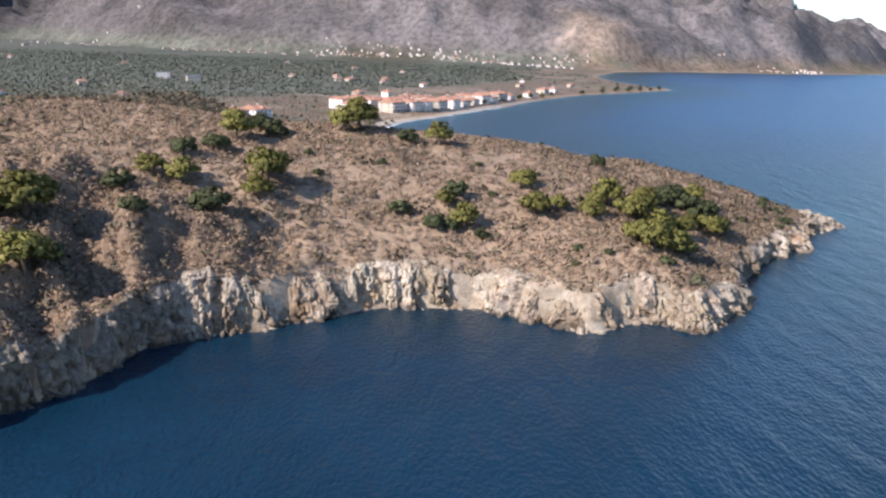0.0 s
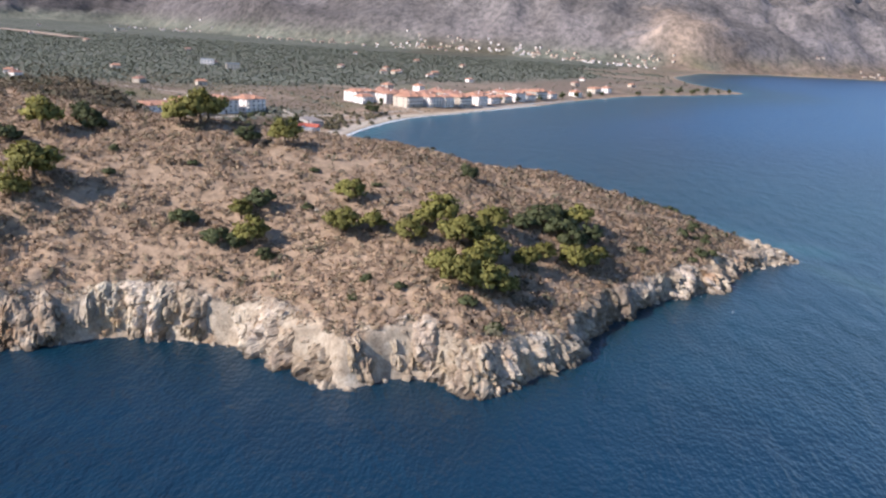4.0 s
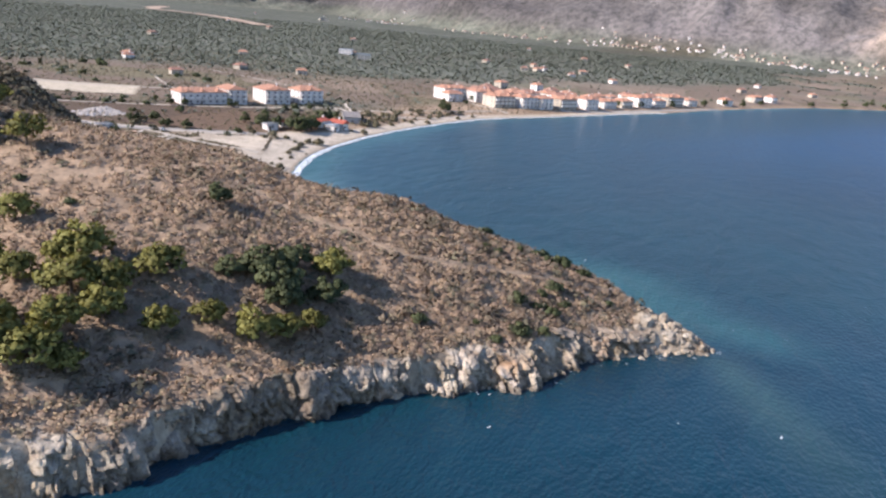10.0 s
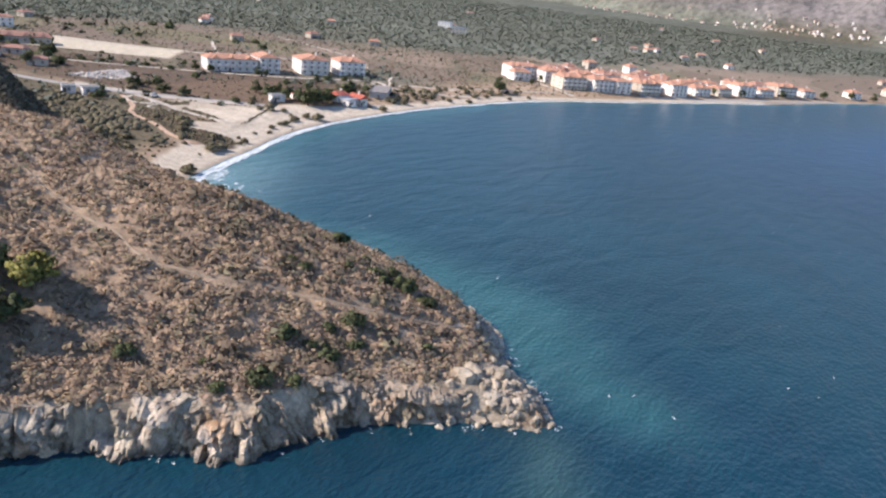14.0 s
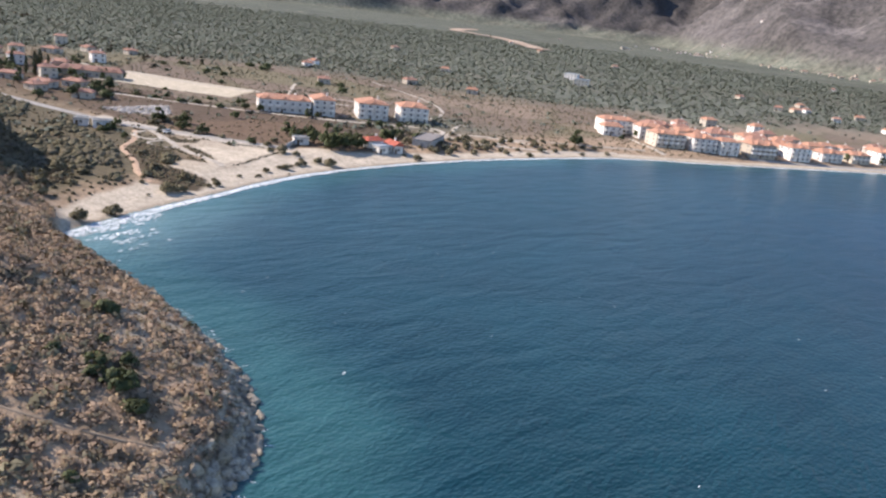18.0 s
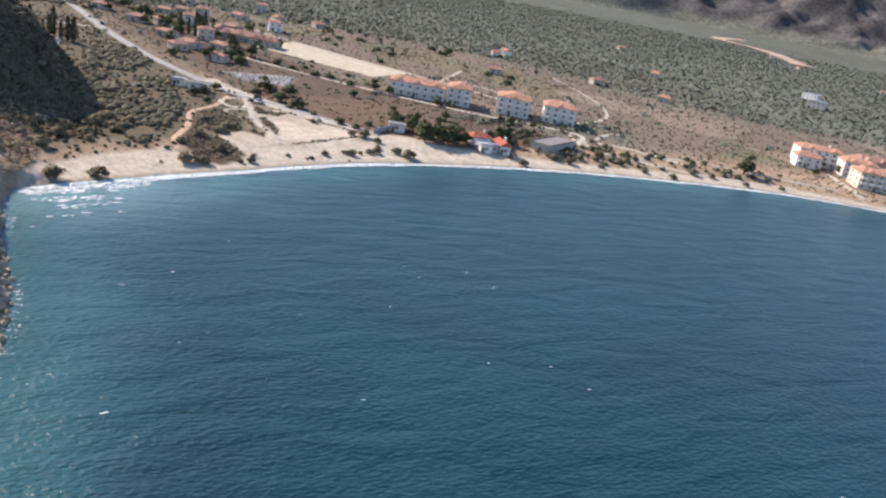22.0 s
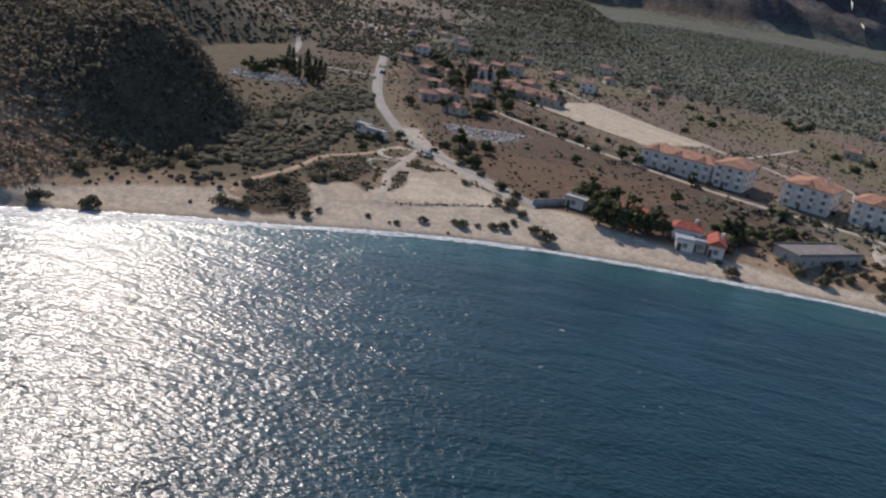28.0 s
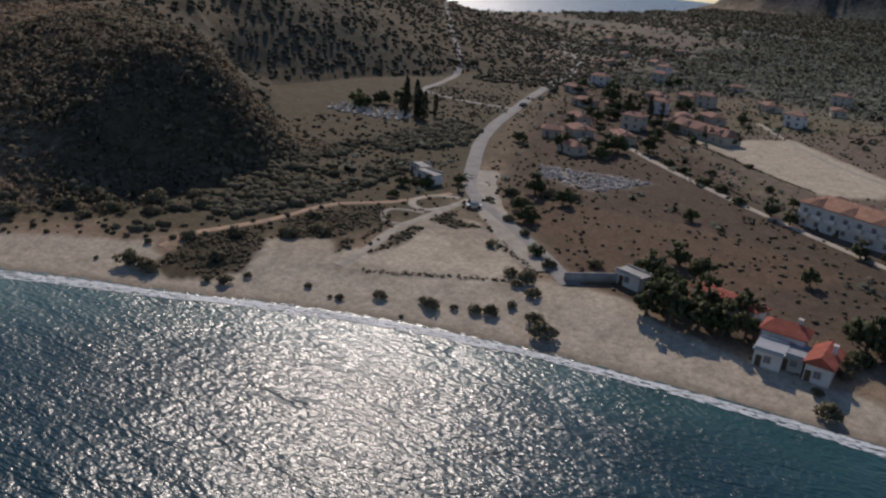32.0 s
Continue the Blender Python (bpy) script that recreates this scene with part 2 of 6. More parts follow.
# ground heights on the headland
KNOTS_SHORE = [(-75, 112, 12), (-62, 120, 8), (-50, 140, 5), (-36, 152, 5.5), (-27, 162, 6.5), (-9, 170, 7), (9, 171, 7), (27, 164, 7.5), (51, 166, 8.5), (62, 173, 6), (71, 190, 6), (83, 212, 5.5), (102, 231, 5),
               (112, 251, 4.2), (128, 264, 3.2), (112, 280, 4.5), (96, 290, 5), (80, 294, 5.5), (52, 294, 6), (20, 293, 6.5), (0, 294, 6)]
KNOTS_SPINE = [(70, 240, 17.0), (87, 241, 12.2), (52, 240, 20.3), (52, 177, 11.5), (42, 196, 17.5), (36, 205, 20), (46, 206, 18.5), (65, 196, 9.5), (69, 214, 12), (76, 221, 10.8), (89, 229, 7.5), (104, 258, 8.6), (86, 261, 14.2), (21, 205, 21), (44, 229, 22.4),
               (-21, 227, 32), (-40, 185, 23.5), (-68, 169, 25), (10, 240, 28.5), (-52, 236, 33.5), (-60, 205, 30), (0, 185, 14.5), (20, 182, 13.5), (-30, 170, 11)]
KNOTS_WEST = [(-64, 150, 19), (-78, 140, 22), (-90, 118, 21), (-110, 200, 30), (-95, 165, 27), (-150, 130, 34), (-150, 200, 39), (-200, 150, 43), (-170, 220, 39), (-120, 240, 37), (-230, 195, 44), (-300, 165, 50), (-300, 70, 26), (-420, 150, 48), (-520, 110, 42), (-650, 60, 30)]
KNOTS_NORTH = [(60, 262, 20), (20, 266, 24.5), (-21, 262, 26), (-60, 268, 25), (-34, 296, 8), (-60, 305, 9), (-62, 297, 21), (-78, 312, 15), (-84, 320, 5), (-98, 322, 5), (-92, 314, 16), (-93, 305, 27), (-82, 296, 31), (-102, 293, 34), (-112, 304, 14), (-124, 300, 8), (-144, 277, 8), (-134, 268, 27),
               (-183, 232, 10), (-45, 345, -8), (-100, 350, -8), (-170, 320, -6), (-230, 262, 2), (-340, 250, 18), (-450, 215, 20), (-600, 150, 18), (-5, 320, -2)]
KNOTS = np.array(KNOTS_SHORE + KNOTS_SPINE + KNOTS_WEST + KNOTS_NORTH, float)


def spline_weights(k):
    d = np.hypot(k[:, None, 0] - k[None, :, 0], k[:, None, 1] - k[None, :, 1])
    n = len(k)
    a = np.zeros((n + 3, n + 3))
    a[:n, :n] = d + np.eye(n) * -1.0
    a[:n, n:] = np.hstack([np.ones((n, 1)), k[:, :2]])
    a[n:, :n] = a[:n, n:].T
    return np.linalg.solve(a, np.concatenate([k[:, 2], np.zeros(3)]))


WEIGHTS = spline_weights(KNOTS)


def hill(x, y):
    out = WEIGHTS[-3] + WEIGHTS[-2] * x + WEIGHTS[-1] * y
    for (kx, ky, _), w in zip(KNOTS, WEIGHTS):
        out = out + w * np.hypot(x - kx, y - ky)
    # the brow above the east shore
    return out + 1.9 * smooth(42, 72, x) * smooth(122, 98, x) * np.exp(-((y - 271) / 15) ** 2)


def coast(x, y):
    """Metres inland (minus: out to sea)."""
    d = segment_distance(x, y, SHORE)
    return np.where(inside(x, y, LAND), d, -d)


FOOT = [(-6000, -480), (-3350, -190), (-2960, 30), (-2900, 1200), (-3200, 2300), (-2900, 3000), (-2300, 3450), (-1950, 3650), (-1650, 3350), (-1100, 2700), (-500, 2420), (457, 2260), (1188, 2640), (1700, 3150), (2200, 4000), (2900, 4900)]


def elevation(x, y, d=None):
    """The ground's height, with the sea's bed below 0."""
    if d is None:
        d = coast(x, y)
    near = smooth(-760, -620, x) * smooth(420, 330, y)
    cliffs = np.clip(hill(x, y), -10, 60)
    # gullies on the south-west slope
    gully = smooth(-16, -40, x) * smooth(190, 165, y) * ((ridged(x + 0.5 * y, 0.6 * y - 0.5 * x, 24.0, 3, 8) - 0.5) * 11.5 + (ridged(x, y, 7.0, 3, 18) - 0.5) * 2.6)
    rough = fbm(x, y, 16.0, 4, 2) * 1.3 + fbm(x, y, 3.0, 2, 5) * 0.25
    rough = rough + smooth(111, 119, x) * (ridged(x, y, 5.0, 3, 9) - 0.45) * 3.2 * smooth(300, 290, y)
    edge, lump = cells3(x / 3.4, y / 3.4, 0 * x, 44)
    crag = smooth(108, 117, x) * smooth(300, 290, y) * smooth(150, 142, x)
    rough = rough + crag * ((lump - 0.45) * 2.6 - 0.9 * smooth(0.18, 0, edge))
    brink = smooth(9, 4, d) * smooth(299, 290, y) * smooth(-48, -40, x) * smooth(118, 108, x)
    rough = rough + brink * ((lump - 0.5) * 1.7 - 0.7 * smooth(0.2, 0, edge))
    steep = np.maximum(smooth(62, 70, x) * smooth(102, 92, x) * smooth(262, 252, y), smooth(-40, -50, x) * smooth(160, 148, y) * smooth(-130, -100, x))
    gentle = 0.32 * smooth(60, 75, x) * smooth(268, 280, y)
    upland = (cliffs + gully + rough * smooth(3, 12, cliffs)) * smooth(0.3, 4.5 + 7 * gentle - 2.5 * steep, d)
    flat = 2.6 * smooth(0, 26, d) + np.clip(d - 30, 0, 250) * 0.028 + np.clip(d - 280, 0, 900) * 0.008 + np.clip(fbm(x, y, 60.0, 3, 11), -1, 1) * 0.7 * smooth(25, 60, d)
    flat = flat + np.clip(d - 900, 0, 4000) * 0.006
    h = np.where(near > 0, np.maximum(flat, upland * near + flat * (1 - near)), flat)
    # mountains behind the plain
    up = segment_distance(x, y, FOOT)
    behind = inside(x, y, np.array(FOOT + [(2900, 9000), (-9000, 9000), (-9000, -480)]))
    up = np.where(behind, up, 0)
    east = smooth(200, 1500, x)
    tall = 580 * (1 - 0.36 * east) * smooth(-2000, -1500, x) + 430 * (1 - smooth(-2700, -2050, x))
    wx, wy = x + 160 * fbm(x, y, 500.0, 3, 22), y + 160 * fbm(x, y, 500.0, 3, 23)
    tall = tall + 190 * np.exp(-((x + 1880) / 330) ** 2) + 420 * smooth(350, 1000, up) * np.exp(-((x + 2000) / 520) ** 2)
    spurs = 0.5 * ridged(wx, wy, 900.0, 4, 21) + 0.5 * ridged(wx, wy, 360.0, 3, 24)
    mount = tall * (1 - np.exp(-up / (650 - 250 * east))) * (0.30 + 1.15 * spurs) + 92 * (ridged(wx, wy, 210.0, 4, 4) - 0.3) * smooth(0, 250, up)
    h = h + mount * smooth(0, 120, up)
    return np.where(d < 0, np.maximum(-0.25 + d * 0.12, -9.0), h)


def stretch(lo, hi, first, growth, most):
    """Steps that grow from lo away to hi."""
    out, step, at = [], first, lo
    sign = 1 if hi > lo else -1
    while (hi - at) * sign > 0:
        step = min(step * growth, most)
        at += sign * step
        out.append(at)
    return out


def ticks(*spans):
    out = []
    for a, b, step in spans:
        out += list(np.arange(a, b, step))
    return out


XS = np.array(sorted(stretch(-330, -4900, 2.2, 1.06, 60) + ticks((-330, -130, 2.0), (-130, 146, 0.9)) + [146] + stretch(146, 2900, 1.0, 1.1, 50)))
YS = np.array(sorted(stretch(95, -700, 1.0, 1.15, 60) + ticks((95, 320, 0.9), (320, 560, 1.6), (560, 900, 4.0)) + [900] + stretch(900, 1520, 4.2, 1.04, 45)))
GX, GY = np.meshgrid(XS, YS)
GD = coast(GX, GY)
GZ = elevation(GX, GY, GD)
FAR_X, FAR_Y = np.arange(-4900, 2901, 24.0), np.arange(YS[-1], 4901, 24.0)
FX, FY = np.meshgrid(FAR_X, FAR_Y)
FD = coast(FX, FY)
FZ = elevation(FX, FY, FD)


def heights(x, y):
    """The height of the ground sheet."""
    x, y = np.asarray(x, float), np.asarray(y, float)
    out = 0
    for gx, gy, gz, mine in ((XS, YS, GZ, y < YS[-1]), (FAR_X, FAR_Y, FZ, y >= YS[-1])):
        i, j = np.clip(np.searchsorted(gx, x) - 1, 0, len(gx) - 2), np.clip(np.searchsorted(gy, y) - 1, 0, len(gy) - 2)
        fx, fy = (x - gx[i]) / (gx[i + 1] - gx[i]), (y - gy[j]) / (gy[j + 1] - gy[j])
        out = out + mine * ((gz[j, i] * (1 - fx) + gz[j, i + 1] * fx) * (1 - fy) + (gz[j + 1, i] * (1 - fx) + gz[j + 1, i + 1] * fx) * fy)
    return out


def ground_at(x, y):
    """The height of the ground at one place."""
    return float(heights(x, y))


# land cover: base colours of soil, dry grass, sand, scrub, fields
SAND_INNER = [(14, 303), (2, 304), (-12, 308), (-18, 314.5), (-26.5, 324.5), (-30, 334), (-37.5, 339.5), (-33, 342), (-31, 349), (-38, 361), (-51, 357), (-61, 365.5), (-55, 371), (-60, 376), (-78, 374), (-90, 378), (-92, 386), (-87, 393.5), (-78, 402), (-68, 410), (-71, 418), (-70, 429), (-62.9, 440), (-60.6, 454), (-59, 467), (-57, 480),
              (-55, 505), (-52, 540), (-43, 580), (-34, 606), (-8, 655), (8, 692), (33, 748), (52, 780), (62, 775), (0, 560), (20, 400)]
PITCH = [(-236, 406), (-272, 441), (-212, 490), (-188, 458)]
RUBBLE = [(-156, 376), (-163, 412), (-140, 402), (-141, 384)]
MEADOW = [(-120, 380), (-130, 430), (-118, 470), (-75, 440), (-82, 412)]


def tone(shape, rgb):
    return np.broadcast_to(np.array(rgb, float), (*shape, 3)).copy()


def blend(a, rgb, w):
    return a * (1 - w[..., None]) + np.array(rgb, float) * w[..., None]


def fallow_land(x, y, d):
    """1 where the plain lies open and brown, 0 where olives stand."""
    d = d * (1 + 1.0 * smooth(600, 740, y))
    return smooth(430, 260, d + 130 * fbm(x, y, 160.0, 3, 35)) * smooth(-0.5, 0.1, fbm(x, y, 90.0, 3, 31) + 0.25)


SCRUB_C = [(-60.8, 367.3), (-66, 371), (-57, 372), (-52.5, 372.3)]
SCRUB_D = [(-58.4, 377.2), (-71, 376), (-79.6, 376.3), (-80, 378.5), (-66.4, 379.2)]
SCRUB_E = [(-85.7, 376.8), (-91, 378.1), (-89.5, 389.6), (-84.9, 383.7)]
SCRUB_A = [(-28.9, 346.9), (-25.7, 353.8), (-30.8, 360.2), (-35.4, 363.1), (-49.8, 356.7), (-60, 350), (-55.8, 347), (-44.3, 344.6), (-34.6, 345.5)]
SCRUB_B = [(-52.5, 357.5), (-59.8, 367.1), (-71.6, 368.6), (-79.5, 368.8), (-86, 363.5), (-79.3, 356.5), (-68.2, 351.5), (-61.5, 351.5)]


def land_cover(x, y, d, z):
    big, mid, small = fbm(x, y, 140.0, 4, 31), fbm(x, y, 30.0, 4, 32), fbm(x, y, 5.0, 3, 33)
    c = tone(x.shape, (0.32, 0.234, 0.158))
    c = blend(c, (0.375, 0.275, 0.185), smooth(-0.1, 0.5, mid))
    c = blend(c, (0.25, 0.18, 0.118), smooth(0.0, 0.55, small))
    # plain: olive land, fallow fields
    plainland = np.maximum(smooth(330, 350, y + 0.25 * x), smooth(-330, -420, x) * smooth(34, 24, z)) * smooth(25, 60, d * (1 + 3 * smooth(800, 900, y)))
    green = blend(tone(x.shape, (0.142, 0.148, 0.115)), (0.165, 0.16, 0.124), smooth(0.0, 0.5, mid))
    fallow = fallow_land(x, y, d)
    # fields of their own tones, with dark margins
    margin, field = cells3(x / 75 + 0.12 * mid, y / 60 + 0.12 * mid, 0 * x, 46)
    soil = blend(tone(x.shape, (0.185, 0.142, 0.106)), (0.24, 0.184, 0.135), smooth(0.45, 0.6, field))
    soil = blend(soil, (0.175, 0.15, 0.095), smooth(0.72, 0.8, field))
    soil = blend(soil, (0.27, 0.20, 0.145), smooth(0.93, 0.96, field))
    soil = blend(soil, (0.14, 0.12, 0.075), smooth(0.05, 0.02, margin) * 0.7)
    green = green * (0.88 + 0.24 * field[..., None])
    green = green * (1 - fallow[..., None]) + soil * fallow[..., None]
    c = blend(c, (0.165, 0.128, 0.084), smooth(-120, -160, x) * 0.85)
    c = c * (1 - plainland[..., None]) + green * plainland[..., None]
    flats = area(x, y, [(-20, 296), (-38, 339), (-60, 372), (-110, 375), (-190, 345), (-260, 325), (-260, 270), (-170, 225), (-110, 300)], 6, 5)
    c = blend(c, (0.10, 0.086, 0.054), flats * 0.9)
    c = blend(c, (0.125, 0.102, 0.066), 0.9 * area(x, y, [(-112, 302), (-150, 262), (-172, 226), (-260, 250), (-420, 262), (-420, 318), (-260, 326), (-160, 336)], 8, 6))
    inner = area(x, y, [(-72, 424), (-100, 396), (-140, 372), (-230, 345), (-330, 335), (-330, 396), (-240, 398), (-160, 445), (-110, 500), (-72, 500), (-62, 450)], 5, 6)
    c = blend(c, (0.105, 0.074, 0.052), inner * 0.85)
    uphill = smooth(-105, -135, x) * smooth(330, 300, y) * smooth(12, 18, z)
    c = blend(c, (0.15, 0.118, 0.075), uphill * 0.85)
    # the hill's shaded north face: its shade is put into the ground colour
    north_shade = smooth(0, 10, y - 262 - 0.28 * (x + 20)) * smooth(-30, -60, x) * smooth(8, 14, z) * smooth(-330, -260, x)
    c = blend(c, (0.11, 0.098, 0.068), north_shade * 0.9)
    c = blend(c, (0.50, 0.43, 0.32), area(x, y, PITCH, 2.0, 1.5))
    c = blend(c, (0.40, 0.36, 0.30), area(x, y, RUBBLE, 2.5, 4) * 0.7)
    c = blend(c, (0.15, 0.102, 0.068), area(x, y, MEADOW, 4, 4))
    sand = area(x, y, SAND_INNER, 1.2, 1.6)
    c = blend(c, (0.51, 0.435, 0.335), sand)
    c = blend(c, (0.39, 0.325, 0.245), sand * smooth(12, 20, d) * smooth(-0.05, 0.4, fbm(x, y, 16.0, 4, 52)) * 0.8)
    c = blend(c, (0.45, 0.385, 0.30), sand * smooth(9, 4, d) * 0.8)
    c = blend(c, (0.095, 0.073, 0.047), np.maximum(area(x, y, SCRUB_A, 0.8, 1.0), area(x, y, SCRUB_B, 0.8, 1.0)))
    for poly in (SCRUB_C, SCRUB_D, SCRUB_E):
        c = blend(c, (0.095, 0.073, 0.047), area(x, y, poly, 0.8, 1.0))
    # wet sand
    c = blend(c, (0.30, 0.25, 0.19), smooth(4.0, 1.0, d) * smooth(303, 309, y))
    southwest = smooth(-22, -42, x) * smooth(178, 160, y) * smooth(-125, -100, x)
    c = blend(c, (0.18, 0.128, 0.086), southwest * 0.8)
    # bare rock above the cliffs and on the point
    bare = smooth(9 - 5.5 * smooth(270, 282, y) - 6.8 * smooth(62, 70, x) * smooth(98, 88, x) - 4.0 * smooth(-30, -44, x), 1.5, d + 4 * fbm(x, y, 6.0, 3, 37)) * smooth(302, 296, y) * smooth(-50, -38, x) * smooth(420, 380, y)
    bare = np.maximum(bare, smooth(116, 124, x + 3 * fbm(x, y, 6.0, 3, 38)) * smooth(150, 140, x) * (d > 0) * (y < 320))
    c = blend(c, (0.43, 0.36, 0.265), bare * 0.8)
    # mountains: grey rock and scrub
    m = smooth(14, 60, z - 0.012 * np.clip(d, 0, 3000))
    m = m * np.maximum(smooth(1500, 2200, y - 0.3 * x), smooth(-2500, -2900, x))
    rock = blend(tone(x.shape, (0.125, 0.114, 0.108)), (0.20, 0.18, 0.172), smooth(-0.2, 0.4, fbm(x, y, 200.0, 5, 41) + 0.5 * fbm(x, y, 60.0, 3, 42)))
    rock = rock * (1 - 0.34 * smooth(-500, -900, x))[..., None]
    rock = blend(rock, (0.42, 0.31, 0.22), 0.55 * area(x, y, [(330, 2260), (520, 2300), (560, 2480), (380, 2560)], 70, 90))
    c = c * (1 - m[..., None]) + rock * m[..., None]
    return c, plainland * (1 - fallow) * (1 - smooth(0.15, 0.6, m)) * smooth(800, 1600, np.hypot(x - 50, y - 250))


ground_m = Mat("dry_ground", 0.95, 0, 0.1)
cover = ground_m.layer("cover")
grain = ground_m.grey(0.5, 1.4, ground_m.noise(0.75, 7, 0.75))
patch = ground_m.grey(0.68, 1.25, ground_m.noise(0.22, 5, 0.65))
dots = ground_m.node("ShaderNodeTexVoronoi", Scale=0.13)
ground_m.link(ground_m.place, dots.inputs["Vector"])
crowns = ground_m.ramp(dots.outputs["Distance"], (0.3, (0.5, 0.54, 0.5)), (0.6, (0.92, 0.92, 0.92)))
plots = ground_m.grey(0.8, 1.18, ground_m.noise(0.006, 5, 0.65))
stand = ground_m.mix((1, 1, 1), ground_m.mix(crowns, plots, 1.0, "MULTIPLY"), ground_m.layer("olives"))
ground_m.colour(ground_m.mix(ground_m.mix(ground_m.mix(cover, grain, 0.75, "MULTIPLY"), patch, 0.6, "MULTIPLY"), stand, 1.0, "MULTIPLY"))
ground_m.bump(ground_m.noise(1.3, 6, 0.7), 0.6, 0.4)
hills_m = Mat("mountain_scrub_rock", 0.95, 0, 0.1)
macchia = hills_m.ramp(hills_m.noise(0.06, 8, 0.75), (0.40, (0.5, 0.53, 0.52)), (0.52, (0.95, 0.95, 0.95)), (0.68, (1.4, 1.35, 1.3)))
broad = hills_m.grey(0.7, 1.3, hills_m.noise(0.006, 6, 0.65))
hills_m.colour(hills_m.mix(hills_m.mix(hills_m.layer("cover"), macchia, 0.9, "MULTIPLY"), broad, 0.8, "MULTIPLY"))
hills_m.bump(hills_m.noise(0.016, 9, 0.66), 0.5, 14.0)


def grid_quads(shape, keep, first=0):
    idx = np.arange(shape[0] * shape[1]).reshape(shape)
    quads = np.stack([idx[:-1, :-1], idx[:-1, 1:], idx[1:, 1:], idx[1:, :-1]], -1).reshape(-1, 4)
    return quads[keep.ravel()[quads].any(1)] + first


ALL_X, ALL_Y, ALL_Z = (np.concatenate([a.ravel(), b.ravel()]) for a, b in ((GX, FX), (GY, FY), (GZ, FZ)))
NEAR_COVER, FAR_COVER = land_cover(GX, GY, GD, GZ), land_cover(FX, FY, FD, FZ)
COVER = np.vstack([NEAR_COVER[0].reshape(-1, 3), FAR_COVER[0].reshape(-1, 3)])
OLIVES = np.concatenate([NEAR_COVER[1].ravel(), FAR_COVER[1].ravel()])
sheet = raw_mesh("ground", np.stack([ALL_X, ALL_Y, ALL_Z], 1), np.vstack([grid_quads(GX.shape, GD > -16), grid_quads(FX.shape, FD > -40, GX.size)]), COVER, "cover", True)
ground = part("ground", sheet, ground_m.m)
sheet.materials.append(hills_m.m)
middle = np.empty(len(sheet.polygons) * 3, np.float32)
sheet.polygons.foreach_get("center", middle)
middle = middle.reshape(-1, 3)
upland = inside(middle[:, 0], middle[:, 1], np.array(FOOT + [(2900, 9000), (-9000, 9000), (-9000, -480)]))
shore_d = coast(middle[:, 0], middle[:, 1])
lee_side = (middle[:, 0] > 66) & (middle[:, 1] < 222) & (middle[:, 0] < 92) | (middle[:, 0] < -42)
scar = (shore_d < np.where(lee_side, 0.9, 5.5) + 3.0 * fbm(middle[:, 0], middle[:, 1], 5.0, 3, 49)) & (shore_d > -3) & (middle[:, 1] < 300) & (middle[:, 1] > 100) & (middle[:, 0] > -75) & (middle[:, 0] < 150)
crown = scar | (middle[:, 0] > 113 + 4 * fbm(middle[:, 0], middle[:, 1], 7.0, 3, 48)) & (middle[:, 0] < 150) & (middle[:, 1] > 240) & (middle[:, 1] < 300)
sheet.polygons.foreach_set("material_index", upland.astype(np.int32) + 2 * crown.astype(np.int32))
layer = sheet.attributes.new("olives", "FLOAT_COLOR", "POINT")
layer.data.foreach_set("color", np.stack([OLIVES, OLIVES, OLIVES, np.ones_like(OLIVES)], 1).astype(np.float32).ravel())
layer = sheet.attributes.new("tint", "FLOAT_COLOR", "POINT")
lumps = 0.70 + 0.3 * cells3(ALL_X / 3.4, ALL_Y / 3.4, 0 * ALL_X, 44)[1]
layer.data.foreach_set("color", np.stack([lumps, lumps * 0.97, lumps * 0.92, np.ones_like(lumps)], 1).astype(np.float32).ravel())
tagged(ground, "dry brown hill, pale beach, olive plain and grey mountains", "ground", kind="structure")

# ---- the sea ----
SX = np.array(sorted(stretch(-100, -4900, 5, 1.12, 150) + ticks((-100, 260, 3.0)) + stretch(260, 4900, 4, 1.1, 120)))
SY = np.array(sorted(stretch(40, -2500, 5, 1.12, 150) + ticks((40, 560, 3.0)) + stretch(560, 4900, 4, 1.08, 110)))
WX, WY = np.meshgrid(SX, SY)
WD = -coast(WX, WY)
sea_c = tone(WX.shape, (0.002, 0.022, 0.044))
bay = smooth(250, 320, WY) * smooth(330, 40, WD)
sea_c = blend(sea_c, (0.003, 0.032, 0.040), bay * 0.95)
near_shore = smooth(150, 20, WD) * smooth(130, 200, WY) * smooth(320, 260, WY)
sea_c = blend(sea_c, (0.003, 0.030, 0.044), near_shore * 0.8)
shoal = smooth(25, 3, WD + 10 * fbm(WX, WY, 40.0, 3, 51)) * smooth(262, 285, WY)
sea_c = blend(sea_c, (0.04, 0.135, 0.125), shoal * 0.42)
along, across = (WX - 136) * 0.5 + (264 - WY) * 0.87, (WX - 136) * 0.87 - (264 - WY) * 0.5
plume = np.exp(-(across / (3.5 + 0.10 * np.abs(along))) ** 2) * smooth(-4, 4, along) * smooth(72, 12, along)
sea_c = blend(sea_c, (0.07, 0.13, 0.10), np.clip(plume, 0, 1) * 0.3)
surf = smooth(55, 6, WD) * np.exp(-((WY - 312) / 34) ** 2) * smooth(40, -5, WX)
sea_c = blend(sea_c, (0.14, 0.24, 0.24), surf * 0.85)
sea_c = blend(sea_c, (0.001, 0.044, 0.105), smooth(440, 720, WY) * smooth(60, 160, WD) * 0.85)
water = Mat("sea_water", 0.10, 0, 0.5)
water.b.inputs["IOR"].default_value = 1.41
water.b.inputs["Specular IOR Level"].default_value = 0.5
